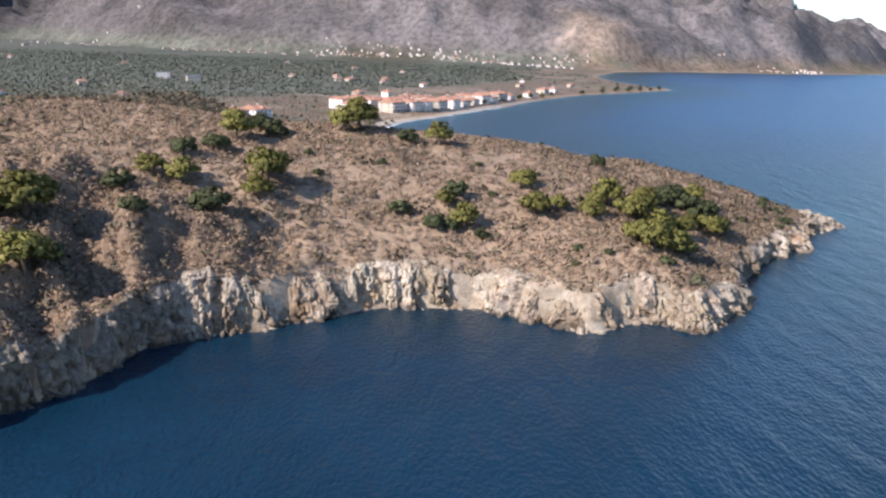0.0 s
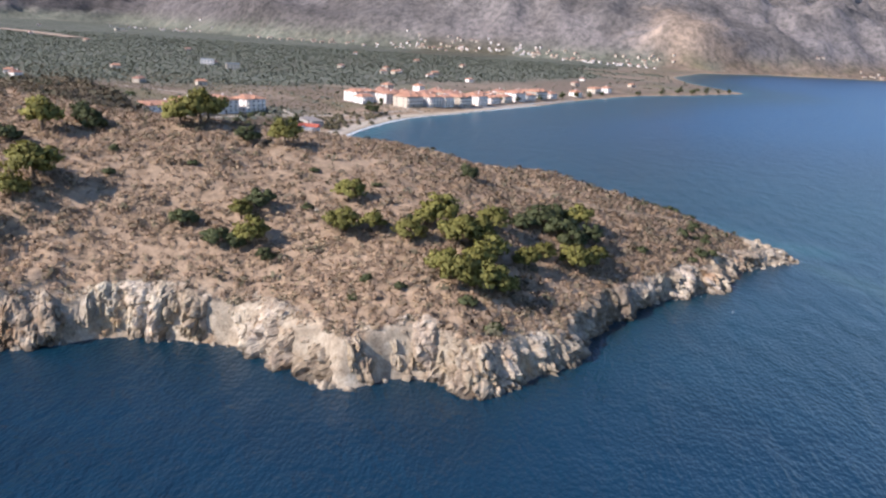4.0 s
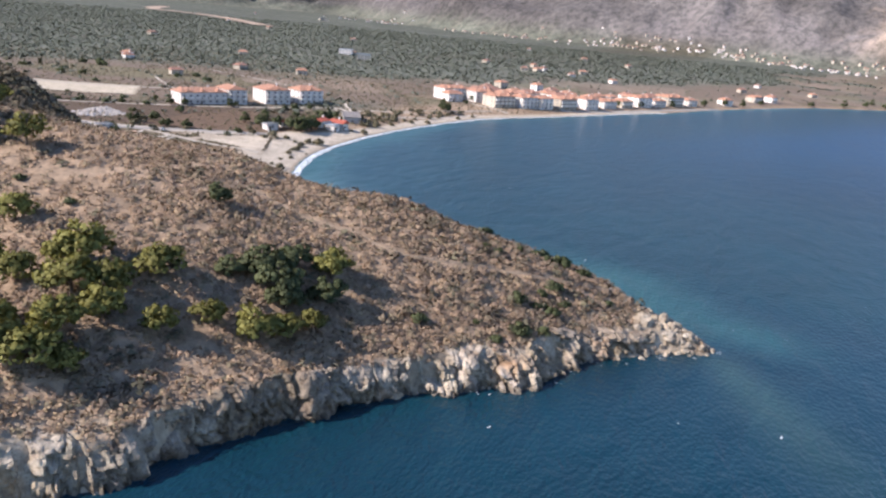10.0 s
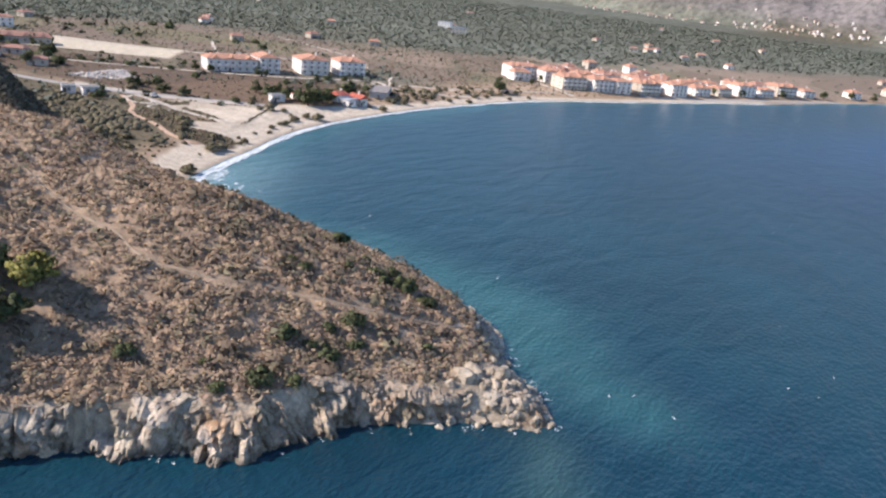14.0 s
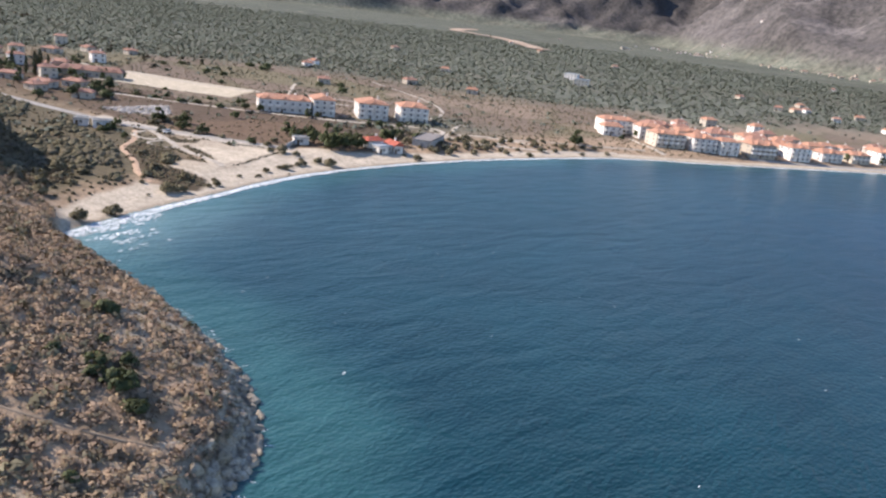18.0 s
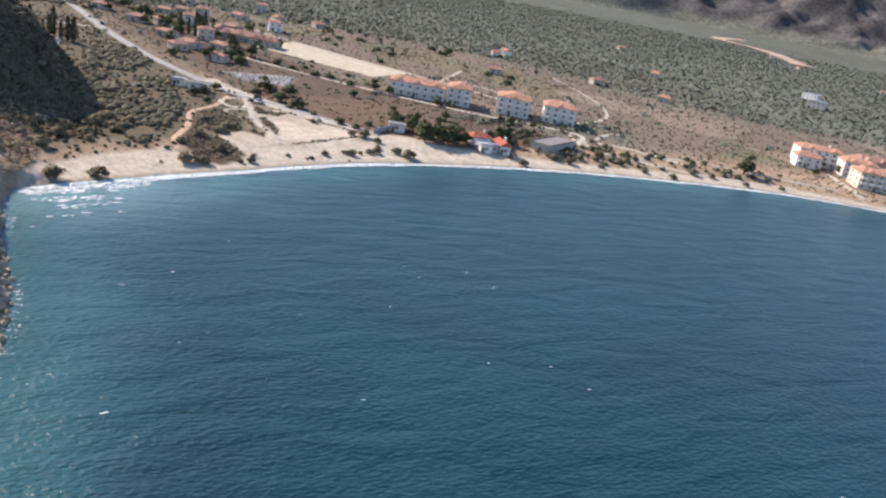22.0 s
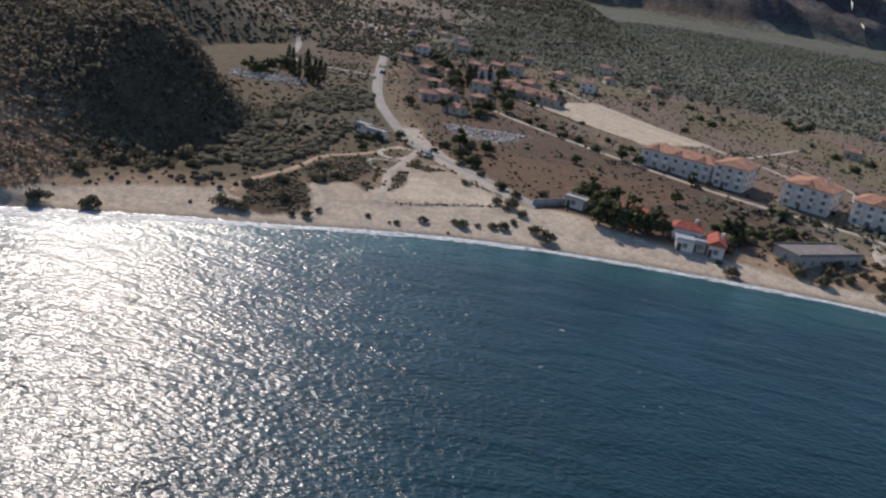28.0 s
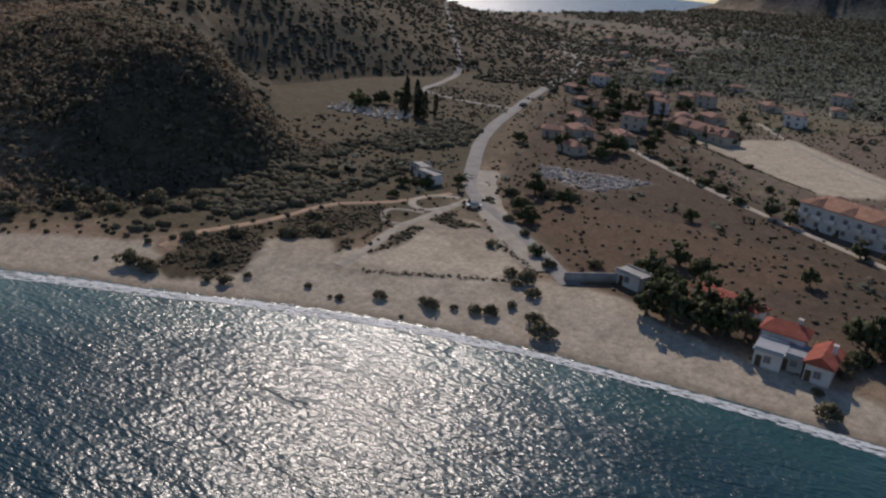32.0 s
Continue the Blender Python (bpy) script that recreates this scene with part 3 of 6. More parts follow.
sea_col = water.mix(water.layer("tint"), water.grey(0.75, 1.25, water.noise(0.035, 4, 0.6)), 0.7, "MULTIPLY")
water.colour(sea_col)
swell = water.noise(0.19, 2, 0.45, (1.0, 0.36, 1.0), 0.5)
chop = water.noise(1.4, 2, 0.5, (1.0, 0.48, 1.0))
water.bump(chop, 1.0, 0.36, water.bump(swell, 1.0, 0.8))
split = water.t.nodes.new("ShaderNodeSeparateXYZ")
water.link(water.place, split.inputs[0])
ruffled = water.t.nodes.new("ShaderNodeMapRange")
ruffled.inputs[1].default_value, ruffled.inputs[2].default_value, ruffled.inputs[3].default_value, ruffled.inputs[4].default_value = 420, 900, 0.30, 0.31
water.link(split.outputs[1], ruffled.inputs[0])
water.link(ruffled.outputs[0], water.b.inputs["Roughness"])
sea_z = np.zeros_like(WX)
water_ob = part("water", grid_mesh("water", WX, WY, sea_z, sea_c, "tint", keep=(WD > -14).ravel()), water.m)
tagged(water_ob, "deep blue windy sea, turquoise along the shore", "sea", kind="structure")

# ---- sea cliffs round the headland ----
rock_m = Mat("pale_limestone", 0.9, 0, 0.2)
tint = rock_m.ramp(rock_m.noise(0.32, 7, 0.7), (0.28, (0.21, 0.165, 0.12)), (0.44, (0.42, 0.35, 0.265)), (0.60, (0.55, 0.48, 0.38)), (0.8, (0.64, 0.585, 0.49)))
streak = rock_m.grey(0.55, 1.2, rock_m.noise(0.9, 6, 0.75, (1, 0.7, 0.7), 0.8))
pits = rock_m.ramp(rock_m.noise(3.2, 5, 0.7), (0.34, (0.35, 0.33, 0.3)), (0.48, (1, 1, 1)))
rust = rock_m.ramp(rock_m.noise(0.13, 4), (0.56, (1, 1, 1)), (0.72, (1.0, 0.72, 0.47)))
block_tone = rock_m.mix((1, 1, 1), rock_m.layer("tint"), 0.9)
stone_tone = rock_m.mix(rock_m.mix(rock_m.mix(tint, streak, 0.9, "MULTIPLY"), pits, 0.7, "MULTIPLY"), rust, 0.8, "MULTIPLY")
rock_m.colour(rock_m.mix(stone_tone, block_tone, 1.0, "MULTIPLY"))
rock_m.bump(rock_m.noise(2.6, 8, 0.75, None, 0.8), 0.8, 0.3)

sheet.materials.append(rock_m.m)

def cliff_band():
    line, s = resample(HEADLAND, 0.33)
    tang = np.gradient(line, axis=0)
    tang /= np.hypot(*tang.T)[:, None]
    k = 9
    pad = np.pad(tang, ((k, k), (0, 0)), "edge")
    tang = sum(pad[i:i + len(tang)] for i in range(2 * k + 1)) / (2 * k + 1)
    tang /= np.hypot(*tang.T)[:, None]
    inward = np.stack([-tang[:, 1], tang[:, 0]], 1)
    low = smooth(650, 720, s / s[-1] * 1000)  # the east shore is low and broken
    wig = (noise2(s / 5.0, s * 0, 61) - 0.5) * 2.2 + (noise2(s / 1.7, s * 0, 62) - 0.5) * 0.9
    point = np.exp(-((line[:, 0] - 137) ** 2 + (line[:, 1] - 265) ** 2) / 13.0 ** 2)
    unlit = smooth(0.1, -0.25, -(inward[:, 0] * SUN_DIR.x + inward[:, 1] * SUN_DIR.y)) * (1 - low) * (1 - point) * smooth(100, 88, line[:, 0]) * (smooth(63, 71, line[:, 0]) + smooth(0, -20, line[:, 0]))  # faces turned from the sun stand steeper, and get a darker tone below
    run = (3.4 + 3.4 * noise2(s / 9.0, s * 0, 63)) * (1 - 0.72 * unlit) + 1.0 * low + 2.0 * point
    v = np.concatenate([np.linspace(0, 1, 30), [1.15, 1.4]])
    V, RUN = np.meshgrid(v, run, indexing="ij")
    off = np.where(V <= 1, -0.9 + (RUN + 0.9) * V ** 1.15, RUN + (V - 1) * 6)
    off = off + wig[None, :] * (1 - np.clip(V, 0, 1))
    X = line[None, :, 0] + inward[None, :, 0] * off
    Y = line[None, :, 1] + inward[None, :, 1] * off
    tx, ty = line[:, 0] + inward[:, 0] * (run + 0.4), line[:, 1] + inward[:, 1] * (run + 0.4)
    top = elevation(tx, ty)
    top = np.maximum(top, 1.2)
    top = np.where(low > 0, top * (1 - low) + low * np.minimum(top, 2.0 + 2.2 * smooth(0.74, 0.66, s / s[-1])), top)
    top = top + (noise2(s / 4.0, s * 0, 64) - 0.5) * 1.6
    Z = np.where(V <= 1, -1.6 + (top[None, :] + 1.6) * (0.25 * V + 0.75 * np.sin(V * np.pi / 2) ** 0.9), 0)
    under = elevation(X[-2:].ravel(), Y[-2:].ravel()).reshape(2, -1)
    Z[-2:] = under + np.array([[0.0], [-0.7]])
    # buttresses, blocks and chips
    fade = np.clip(1.25 - V + 0.5 * point[None, :], 0, 1) ** 0.6
    a = noise3(X / 6.0, Y / 6.0, Z / 12, 71) - 0.5
    lean_x, lean_y = X + 0.45 * Z, Y - 0.3 * Z
    warp = (noise3(X / 1.5, Y / 1.5, Z / 1.5, 79) - 0.5) * 0.5
    gap_a, block_a = cells3(lean_x / 4.2 + warp, lean_y / 4.2 + warp, Z / 9.0, 72)
    gap_b, block_b = cells3(lean_x / 1.3 + warp, lean_y / 1.3, Z / 2.0 + warp, 82)
    chip = noise3(X / 0.55, Y / 0.55, Z / 0.6, 78) - 0.5
    strata = np.abs(((0.55 * X - 0.35 * Y + 0.8 * Z + 2.0 * warp) / 1.7) % 1.0 - 0.5) * 2 - 0.5
    cleft = smooth(0.30, 0.06, np.abs(noise2(s / 6.5, s * 0, 66) - 0.5) * 2)[None, :]
    push = (0.7 * (1 - low[None, :]) + a * 4.2 * (1 - 0.5 * unlit[None, :]) + (block_a - 0.5) * 2.2 - 0.9 * smooth(0.10, 0.0, gap_a) - 1.5 * cleft * (1 - low[None, :]) + (block_b - 0.5) * 1.15 - 0.55 * smooth(0.2, 0.0, gap_b) + strata * 0.55 + chip * 0.4 - 0.9 * low[None, :]) * fade * (1 - 0.35 * low[None, :]) * (1 - 0.55 * point[None, :])
    X -= inward[None, :, 0] * push
    Y -= inward[None, :, 1] * push
    Z += (chip * 0.3 + (block_b - 0.5) * 0.5) * fade
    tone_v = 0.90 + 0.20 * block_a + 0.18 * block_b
    # shade put into the rock colour on faces turned from the sun
    tone_v = tone_v * (1 - 0.34 * unlit[None, :])
    # western cliff darkened: duller rock, with its shade put into the tone too
    west_dark = smooth(-30, -44, line[:, 0])[None, :] * smooth(0.3, 0.25, s / s[-1])[None, :]
    tone_v = tone_v * (1 - 0.24 * west_dark)
    brown = smooth(0.42, 0.7, noise3(X / 13.0, Y / 13.0, Z / 16.0, 69))
    wet = smooth(1.1, 0.3, Z + 0.7 * (noise2(s / 3.0, s * 0, 67) - 0.5)[None, :])
    tone_v = tone_v * (1 - 0.62 * wet)
    tone_v = tone_v * (1 - 0.30 * brown)
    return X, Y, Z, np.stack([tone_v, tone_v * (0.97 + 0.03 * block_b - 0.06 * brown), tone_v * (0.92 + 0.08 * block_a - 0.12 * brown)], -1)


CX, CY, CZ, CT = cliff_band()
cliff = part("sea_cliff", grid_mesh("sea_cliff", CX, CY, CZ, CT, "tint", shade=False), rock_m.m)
tagged(cliff, "pale fissured limestone sea cliff below dry scrub", "cliff", kind="structure")

# ---- plants ----
def let_light_through(m, share, colour):
    """Thin leaves: part of the light passes."""
    thin = m.t.nodes.new("ShaderNodeBsdfTranslucent")
    both = m.t.nodes.new("ShaderNodeMixShader")
    both.inputs[0].default_value = share
    m.link(colour, thin.inputs[0])
    m.link(m.b.outputs[0], both.inputs[1])
    m.link(thin.outputs[0], both.inputs[2])
    m.link(both.outputs[0], m.t.nodes["Material Output"].inputs[0])


def leaf_material(name, dark, light, spread=0.5):
    m = Mat(name, 0.7, 0, 0.2)
    geo = m.t.nodes.new("ShaderNodeNewGeometry")
    info = m.t.nodes.new("ShaderNodeObjectInfo")
    each = m.ramp(geo.outputs["Random Per Island"], (0.0, dark), (1.0, light))
    shade = m.mix(each, m.grey(0.75, 1.25, info.outputs["Random"]), spread, "MULTIPLY")
    m.colour(shade)
    let_light_through(m, 0.3, shade)
    return m.m


pine_m = leaf_material("pine_needles", (0.115, 0.115, 0.030), (0.27, 0.25, 0.072))
dark_m = leaf_material("dark_foliage", (0.05, 0.064, 0.028), (0.135, 0.15, 0.068))
tamarisk_m = leaf_material("grey_green_foliage", (0.115, 0.105, 0.062), (0.26, 0.23, 0.145))
cypress_m = leaf_material("cypress_foliage", (0.018, 0.028, 0.014), (0.05, 0.062, 0.03))
bark_m = plain("bark", (0.12, 0.09, 0.065), 0.9, 0.35, 3.0, bump=0.4)
RNG = np.random.default_rng(7)


def leaves(centres, radii, count, size, rng, flat=0.75, up=0.0):
    """Small leaf quads in clumps: verts and faces."""
    c = np.repeat(centres, count, 0)
    r = np.repeat(radii, count)
    v = rng.normal(size=(len(c), 3))
    v /= np.linalg.norm(v, axis=1)[:, None]
    p = c + v * (r * rng.uniform(0.55, 1.0, len(c)) ** 0.6)[:, None] * np.array([1, 1, flat])
    a = v + rng.normal(size=v.shape) * 0.55 + np.array([0, 0, up])
    a /= np.linalg.norm(a, axis=1)[:, None]
    b = np.cross(a, rng.normal(size=v.shape))
    b /= np.linalg.norm(b, axis=1)[:, None]
    t = np.cross(a, b)
    s = (size * rng.uniform(0.6, 1.3, len(c)))[:, None] * 0.5
    quad = np.stack([p - b * s - t * s * 0.7, p + b * s - t * s * 0.5, p + b * s * 0.8 + t * s, p - b * s * 0.6 + t * s * 0.8], 1)
    return quad.reshape(-1, 3), np.arange(len(p) * 4).reshape(-1, 4)


def tube(bm, points, r0, r1, sides=7):
    """A tapered, bent limb."""
    rings = []
    for i, p in enumerate(points):
        f = i / (len(points) - 1)
        r = r0 * (1 - f) + r1 * f
        d = (Vector(points[min(i + 1, len(points) - 1)]) - Vector(points[max(i - 1, 0)])).normalized()
        u = d.orthogonal().normalized()
        w = d.cross(u)
        rings.append([bm.verts.new(Vector(p) + (u * math.cos(k / sides * math.tau) + w * math.sin(k / sides * math.tau)) * r) for k in range(sides)])
    for a, b in zip(rings[:-1], rings[1:]):
        for k in range(sides):
            bm.faces.new((a[k], a[(k + 1) % sides], b[(k + 1) % sides], b[k]))
    bm.faces.new(rings[-1])
    bm.faces.new(rings[0][::-1])


def soften(me, out, rise=0.35):
    """Bushes shade as round clumps: the leaves' normals point out of their clump and up."""
    out = out / np.maximum(np.linalg.norm(out, axis=1), 1e-6)[:, None] + np.array([0, 0, rise])
    out = out / np.linalg.norm(out, axis=1)[:, None]
    me.normals_split_custom_set_from_vertices(out.astype(np.float32))


def tree(name, seed, width, height, material, clumps=26, per=52, leaf=0.45, bare=0.22, layered=0.6):
    """An open crown of leaf clumps on a bent trunk with limbs."""
    rng = np.random.default_rng(seed)
    root = new(name)
    bm = bmesh.new()
    lean = rng.uniform(-0.5, 0.5, 2)
    top = (lean[0], lean[1], height * 0.72)
    tube(bm, [(0, 0, -0.5), (lean[0] * 0.2, lean[1] * 0.3, height * 0.25), top], 0.05 * height, 0.02 * height)
    part("trunk", bm, bark_m, root)
    n = clumps
    ang = rng.uniform(0, math.tau, n)
    rad = np.sqrt(rng.uniform(0.02, 1, n)) * width * 0.39
    lift = rng.uniform(0, 1, n)
    z = height * (bare + 0.13) + (height * (1 - bare - 0.25)) * lift * (1 - 0.55 * (rad / (width * 0.36)) ** 2)
    cen = np.stack([lean[0] * 0.6 + rad * np.cos(ang), lean[1] * 0.6 + rad * np.sin(ang), z], 1)
    cr = rng.uniform(0.09, 0.19, n) * width
    v, f = leaves(cen, cr, per, leaf, rng, layered)
    v[:, 2] = np.maximum(v[:, 2], 0.05)
    me = raw_mesh("crown", v, f, shade=True)
    soften(me, v - np.repeat(cen, per * 4, 0) + 0.35 * (v - np.array([0, 0, height * 0.4])))
    part("crown", me, material, root)
    for k in np.argsort(-rad)[:5]:
        bm = bmesh.new()
        base = (lean[0] * 0.4, lean[1] * 0.4, height * (0.28 + 0.06 * (k % 4)))
        mid = (cen[k] * 0.6 + np.array(base) * 0.4) - np.array([0, 0, height * 0.06])
        tube(bm, [base, tuple(mid), tuple(cen[k])], 0.02 * height, 0.007 * height, 5)
        part("limb", bm, bark_m, root)
    return root


def shrub(name, seed, width, height, material, clumps=12, per=46, leaf=0.3):
    rng = np.random.default_rng(seed)
    root = new(name)
    ang, rad = rng.uniform(0, math.tau, clumps), np.sqrt(rng.uniform(0, 1, clumps)) * width * 0.34
    z = height * (0.25 + 0.45 * rng.uniform(0, 1, clumps) * (1 - (rad / (width * 0.36)) ** 2))
    cen = np.stack([rad * np.cos(ang), rad * np.sin(ang), z], 1)
    v, f = leaves(cen, rng.uniform(0.15, 0.24, clumps) * width, per, leaf, rng, 0.7)
    v[:, 2] = np.maximum(v[:, 2], 0.02)
    me = raw_mesh("foliage", v, f, shade=True)
    soften(me, v - np.repeat(cen, per * 4, 0) + 0.35 * (v - np.array([0, 0, height * 0.2])))
    part("foliage", me, material, root)
    for k in range(3):
        bm = bmesh.new()
        tube(bm, [(0.1 * k, 0, -0.3), (cen[k][0] * 0.4, cen[k][1] * 0.4, height * 0.2), tuple(cen[k])], 0.05, 0.02, 5)
        part("stem", bm, bark_m, root)
    return root


def cypress(name, seed, width, height):
    rng = np.random.default_rng(seed)
    root = new(name)
    bm = bmesh.new()
    tube(bm, [(0, 0, -0.4), (0.05, 0, height * 0.4), (0, 0.05, height * 0.9)], 0.16, 0.04, 6)
    part("trunk", bm, bark_m, root)
    z = np.linspace(0.08, 0.96, 16) * height
    r = width * 0.5 * np.sin(np.clip(z / height * 1.15 + 0.1, 0, 1.25) * math.pi * 0.8) ** 0.7
    cen = np.stack([rng.normal(0, 0.12, 16), rng.normal(0, 0.12, 16), z], 1)
    v, f = leaves(cen, np.maximum(r, 0.2), 40, 0.42, rng, 1.3)
    part("crown", raw_mesh("crown", v, f), cypress_m, root)
    return root


def plant_all(kinds, spots, base, tags, swell=1.0):
    """Copies of the kinds at (x, y, width); the first ones are the kinds themselves."""
    used = 0
    for i, (x, y, w) in enumerate(spots):
        k = kinds[i % len(kinds)]
        s = w / base * swell
        m = Matrix.LocRotScale((x, y, ground_at(x, y) - 0.05), Euler((0, 0, (i * 2.399) % math.tau)), (s, s, s * (0.9 + 0.2 * ((i * 7) % 5) / 4)))
        if i < len(kinds):
            k.matrix_basis = m
            tagged(k, *tags)
        else:
            c = copy_thing(k, Matrix())
            c.matrix_basis = m


PINES_WEST = [(-77.9, 149.1, 9.6), (-82.8, 146.2, 6), (-64.6, 179.3, 5.4), (-58, 179.1, 6), (-52.8, 208.8, 7.2), (-39.8, 184.7, 8.6), (-40.8, 178.9, 5.3), (-71.3, 134.1, 8.5), (-27, 225, 7.3), (-23, 227.8, 8), (-24.1, 235, 8), (-0.7, 225, 6.1)]
PINES_EAST = [(20.6, 203.4, 5.4), (1.2, 190.8, 4.1), (6, 184, 5.6), (22.7, 189.5, 6), (28.5, 191.4, 4.3), (36.4, 189.9, 5.3), (41.6, 197.9, 6.6), (39, 196, 4.6), (46.3, 191, 6.8), (49.9, 195.2, 5.6), (52.4, 203.8, 6.1), (52.7, 189.9, 5.6), (51.3, 182.8, 5.9), (45.1, 178.6, 5.4),
              (48.5, 174.9, 6.4), (53.6, 177.3, 6.2), (56.5, 179.5, 4.2), (59.8, 194.1, 4.5), (63.6, 201.4, 4.4), (70.6, 203.9, 5.6), (73.7, 207.7, 4.6), (71.3, 225.3, 5.4), (75.5, 212, 3.6)]
DARK_TREES = [(-67.3, 167.1, 6.6), (-55.4, 199.5, 6.5), (-61.3, 191.4, 5.8), (-48.7, 218.2, 6.4), (-44.5, 214.9, 6.4), (-49.2, 168.2, 8.5), (-60.1, 155.7, 5.2), (-69.3, 140.9, 5.1), (3.8, 195.3, 6.3), (-9.1, 186.8, 5.4), (-1.2, 182.9, 5.4), (2.7, 183, 4.2), (9.8, 180.7, 3.6), (61.9, 217, 7.2),
              (67.2, 215.2, 7.4), (70.3, 226.3, 5.6), (73.9, 219.7, 6.4), (69.8, 213, 6.2), (65, 222, 6.5), (44.1, 228.5, 4.8), (-9.2, 222.8, 6.2), (58.5, 213, 5)]
SHRUBS = [(103.1, 238.4, 4.6), (99.6, 247, 4.2), (103.1, 248.7, 2.6), (104.1, 257.5, 4), (102.7, 253.1, 2.8), (107.3, 254.2, 3.4), (106.2, 249.4, 3.6), (114.4, 263.7, 2.6), (100.6, 233.1, 3), (87.4, 228.3, 3.6), (98.4, 272.6, 3.6), (88, 260.3, 2.4), (90.6, 260.7, 2.8), (106.9, 241.8, 3.2), (50.4, 171.3, 4.1), (55.5, 166.2, 4), (31.3, 174.6, 3), (37.6, 172.8, 2.9), (29.8, 169.6, 2.4), (35, 198.9, 2.8), (25, 211.3, 3), (13, 198.1, 2.9), (95.9, 278.3, 3.3), (106.1, 274.8, 4.2), (90.6, 277.2, 2.2),
          (104.2, 250.3, 2), (96.2, 234.9, 2.2), (101, 275, 5.2), (80.6, 281.7, 4.6), (104.2, 257.2, 3.6), (95.6, 273.9, 4), (92.9, 269.6, 2.6), (-30, 196, 3.2), (-15, 205, 2.8), (-34, 206, 3), (10, 214, 2.8)]
plant_all([tree("pine_tree", 100 + k, 6.0, 5.0, pine_m, 34, 40, 0.42) for k in range(5)], PINES_EAST + PINES_WEST, 6.0, ("yellow-green spreading pine tree on dry headland slope", "pine tree", "pines on the headland"), 1.42)
plant_all([tree("wild_olive_tree", 130 + k, 6.0, 4.3, dark_m, 24, 62, 0.4, 0.1) for k in range(4)], DARK_TREES, 6.0, ("dark green bushy tree on dry headland slope", "tree", "dark trees on the headland"), 1.2)
plant_all([shrub("lentisk_shrub", 150 + k, 3.0, 1.9, dark_m) for k in range(3)], SHRUBS, 3.0, ("dark green rounded shrub among dry scrub", "shrub", "shrubs on the headland"))

BEACH_BUSHES = [(-5.5, 310.8, 7.4), (-9, 320.6, 6.6), (-23.3, 337, 1.5), (-33.7, 339.8, 2.6), (-25.1, 343.3, 6.4), (-26, 346.3, 5.4), (-25.7, 348.7, 5.4), (-29.2, 359.6, 2.8), (-30.5, 363, 4.4), (-35, 364.6, 2.4), (-38.8, 376.1, 2.4), (-38.5, 383.5, 2.6), (-37.8, 381.8, 1.4), (-43.4, 389.4, 3.8), (-45.8, 399.1, 4.8),
                (-46.8, 397, 3.2), (-39.5, 396.4, 1.4), (-47.7, 402.9, 2.2), (-49, 406.6, 3.8), (-49.9, 409.4, 4.4), (-54.3, 411.7, 3.2), (-47.8, 420.7, 7.0), (-51.5, 417.5, 5.0), (-62.6, 408.9, 3.4), (-65.5, 410.1, 6.4), (-60.5, 413.5, 4.4), (-66.7, 406, 4.2), (-49.7, 467.7, 5.8), (-79.2, 395.6, 3.4), (-76.3, 410.8, 4.6), (-83.8, 418.6, 5), (-98, 392, 4.5), (-91, 399, 4)]
HOTEL_BUSHES = [(-84.9, 471.5, 5.4), (-77.5, 475.2, 6), (-95, 488, 5.5), (-74.6, 483.1, 5.3), (-66, 470, 4.6), (-58.2, 486.7, 6), (-55.1, 491.9, 6), (-73.8, 518.2, 5.7), (-57.3, 518.2, 5.4), (-50.4, 525.7, 4.8), (-44.6, 536.1, 5.5), (-50.1, 551.9, 5.7), (-53, 506, 4.2), (-60, 500, 5), (-48, 560, 4.2), (-40, 572, 4.5), (-37, 590, 4), (-52, 570, 5), (-88, 480, 5), (-92, 497, 5)]
ISTHMUS_SCRUB = [(-44.9, 314.7, 5.8), (-42.3, 319.3, 5), (-53, 322.6, 6), (-46.2, 327.7, 5), (-37.2, 311.6, 5.6), (-84.6, 334.8, 5), (-100.1, 339.6, 4.6), (-25.9, 307.8, 5.3), (-47.6, 350.7, 5), (-55.5, 359, 5.5), (-61.3, 362.3, 5.5), (-36.7, 355.3, 4.2), (-40.5, 344.5, 4), (-68, 356, 4.5), (-57, 332, 4.5), (-62, 325, 5), (-35, 320, 4), (-72, 345, 4), (-110, 359, 5), (-119, 384, 5.5), (-125, 392, 6), (-127, 398, 5.5)]
rng_shore = np.random.default_rng(33)
for k in range(64):
    f = rng_shore.uniform(0, 1)
    HOTEL_BUSHES.append((float(np.interp(f, [0, 0.5, 1], [-58, -52, -36]) - rng_shore.uniform(0, 22)), 486 + 118 * f, float(rng_shore.uniform(2.0, 5.0))))
for k in range(60):
    HOTEL_BUSHES.append((float(rng_shore.uniform(-92, -55)), float(rng_shore.uniform(464, 534)), float(rng_shore.uniform(2.6, 5.4))))
plant_all([shrub("tamarisk_bush", 170 + k, 4.0, 3.2, tamarisk_m, 16, 35, 0.39) for k in range(4)], BEACH_BUSHES + HOTEL_BUSHES, 4.0, ("grey-green tamarisk bush on pale beach sand", "bush", "tamarisks along the beach"), 0.78)
plant_all([shrub("scrub_bush", 180 + k, 4.0, 2.2, tamarisk_m, 14, 50, 0.34) for k in range(3)], ISTHMUS_SCRUB, 4.0, ("low grey-green bush on the flat behind the beach", "bush", "bushes behind the beach"))

